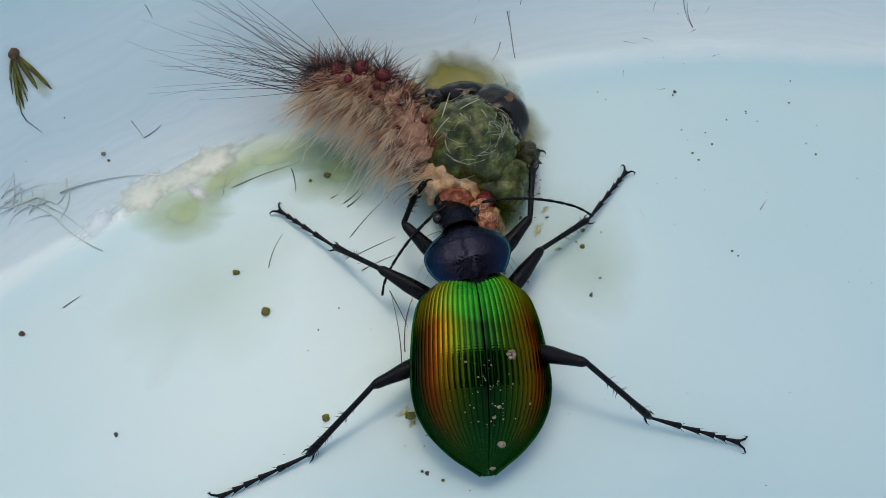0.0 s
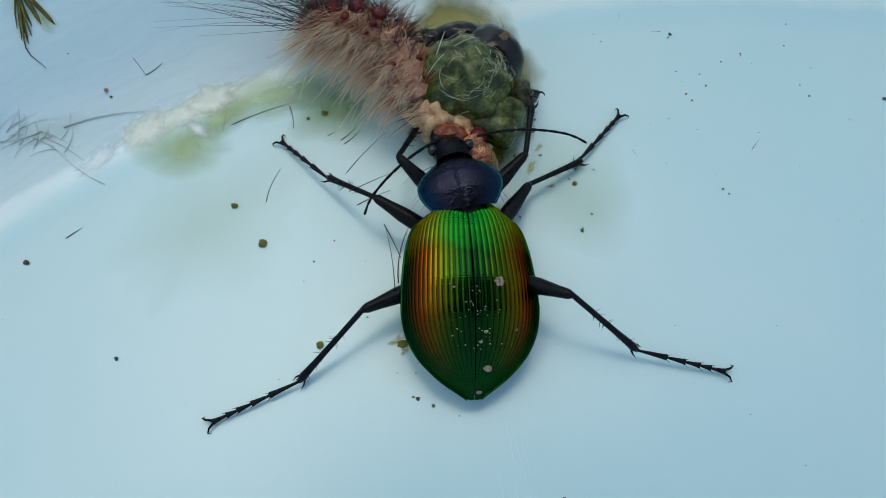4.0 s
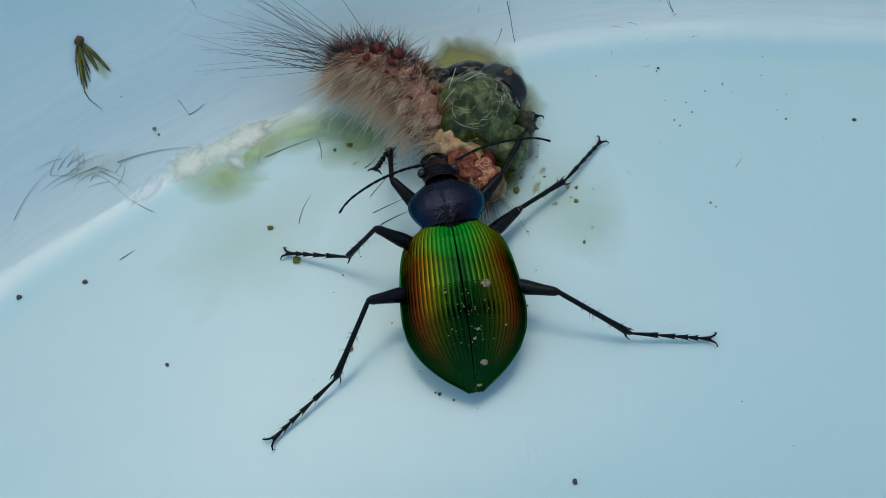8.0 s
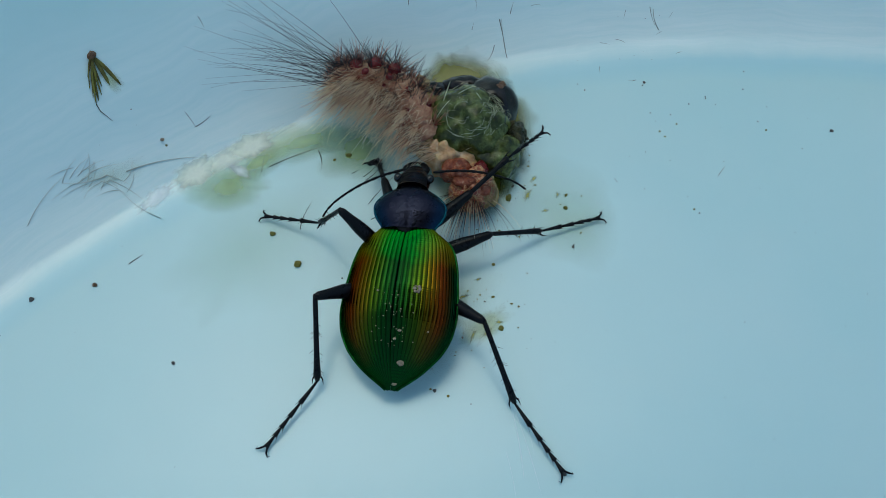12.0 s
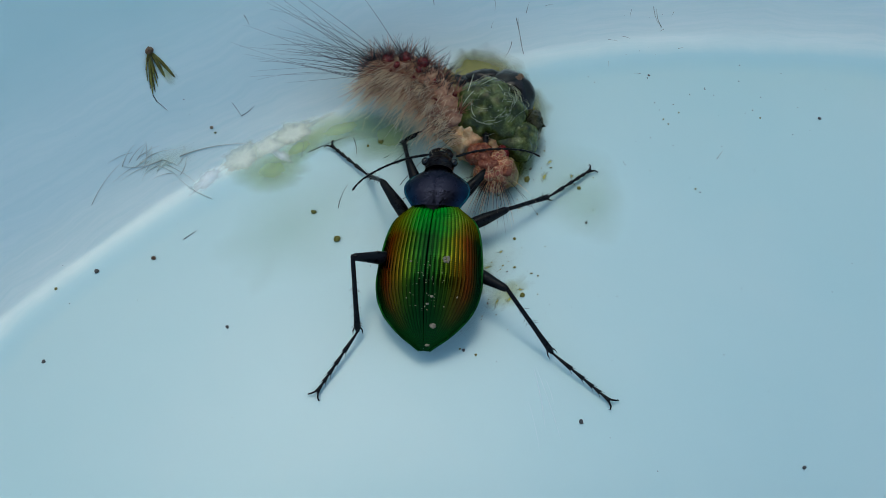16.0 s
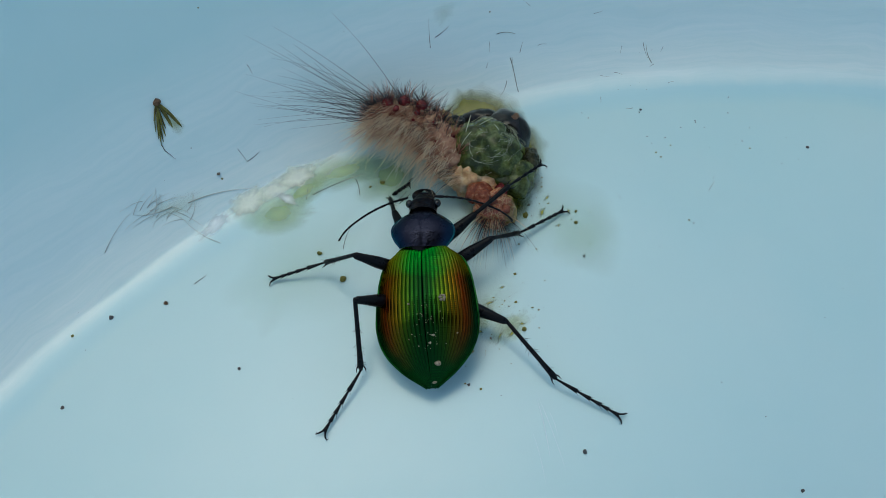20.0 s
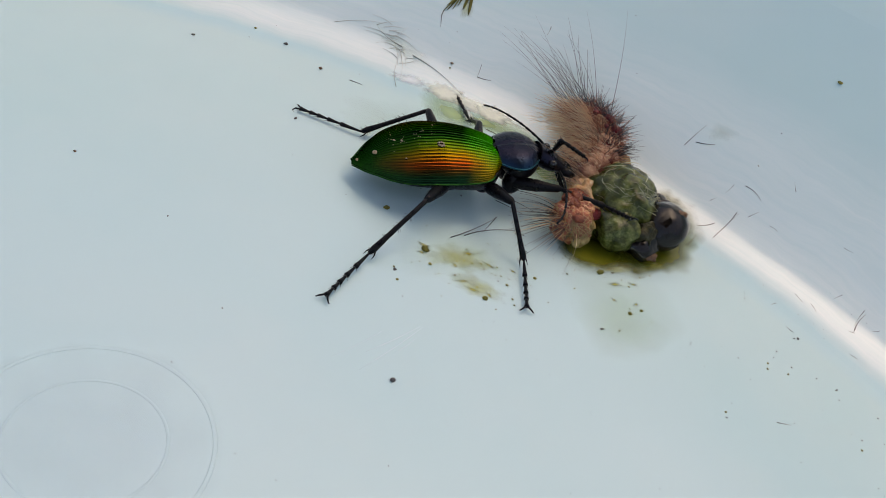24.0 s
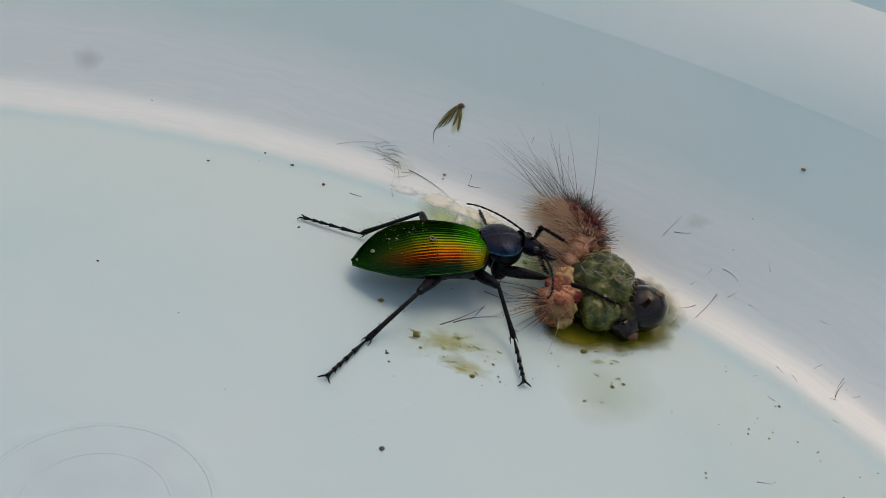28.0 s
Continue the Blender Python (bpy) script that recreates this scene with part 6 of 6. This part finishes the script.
    roll_rows([(0, 5), (3.5, 5), (7, 4), (8, 1), (9, -2), (10.5, -4), (11, -6), (15, -6), (18, -5), (20.5, -6), (22.5, -6), (24, -3), (28, -3)])
    front_rows([(0, 8, 0), (3, 8, 0), (6, 7, 0), (8, 3, 0), (10, 2, 0), (12, 3, 0), (15, 8, 0), (16, 2, 0), (17, 6, 0), (18, 1, 0), (19, -3, 0), (20, -2, 0), (22.5, 0, 3), (23, 0, 5), (24, 0, 6), (28, 0, 5)])


motions()
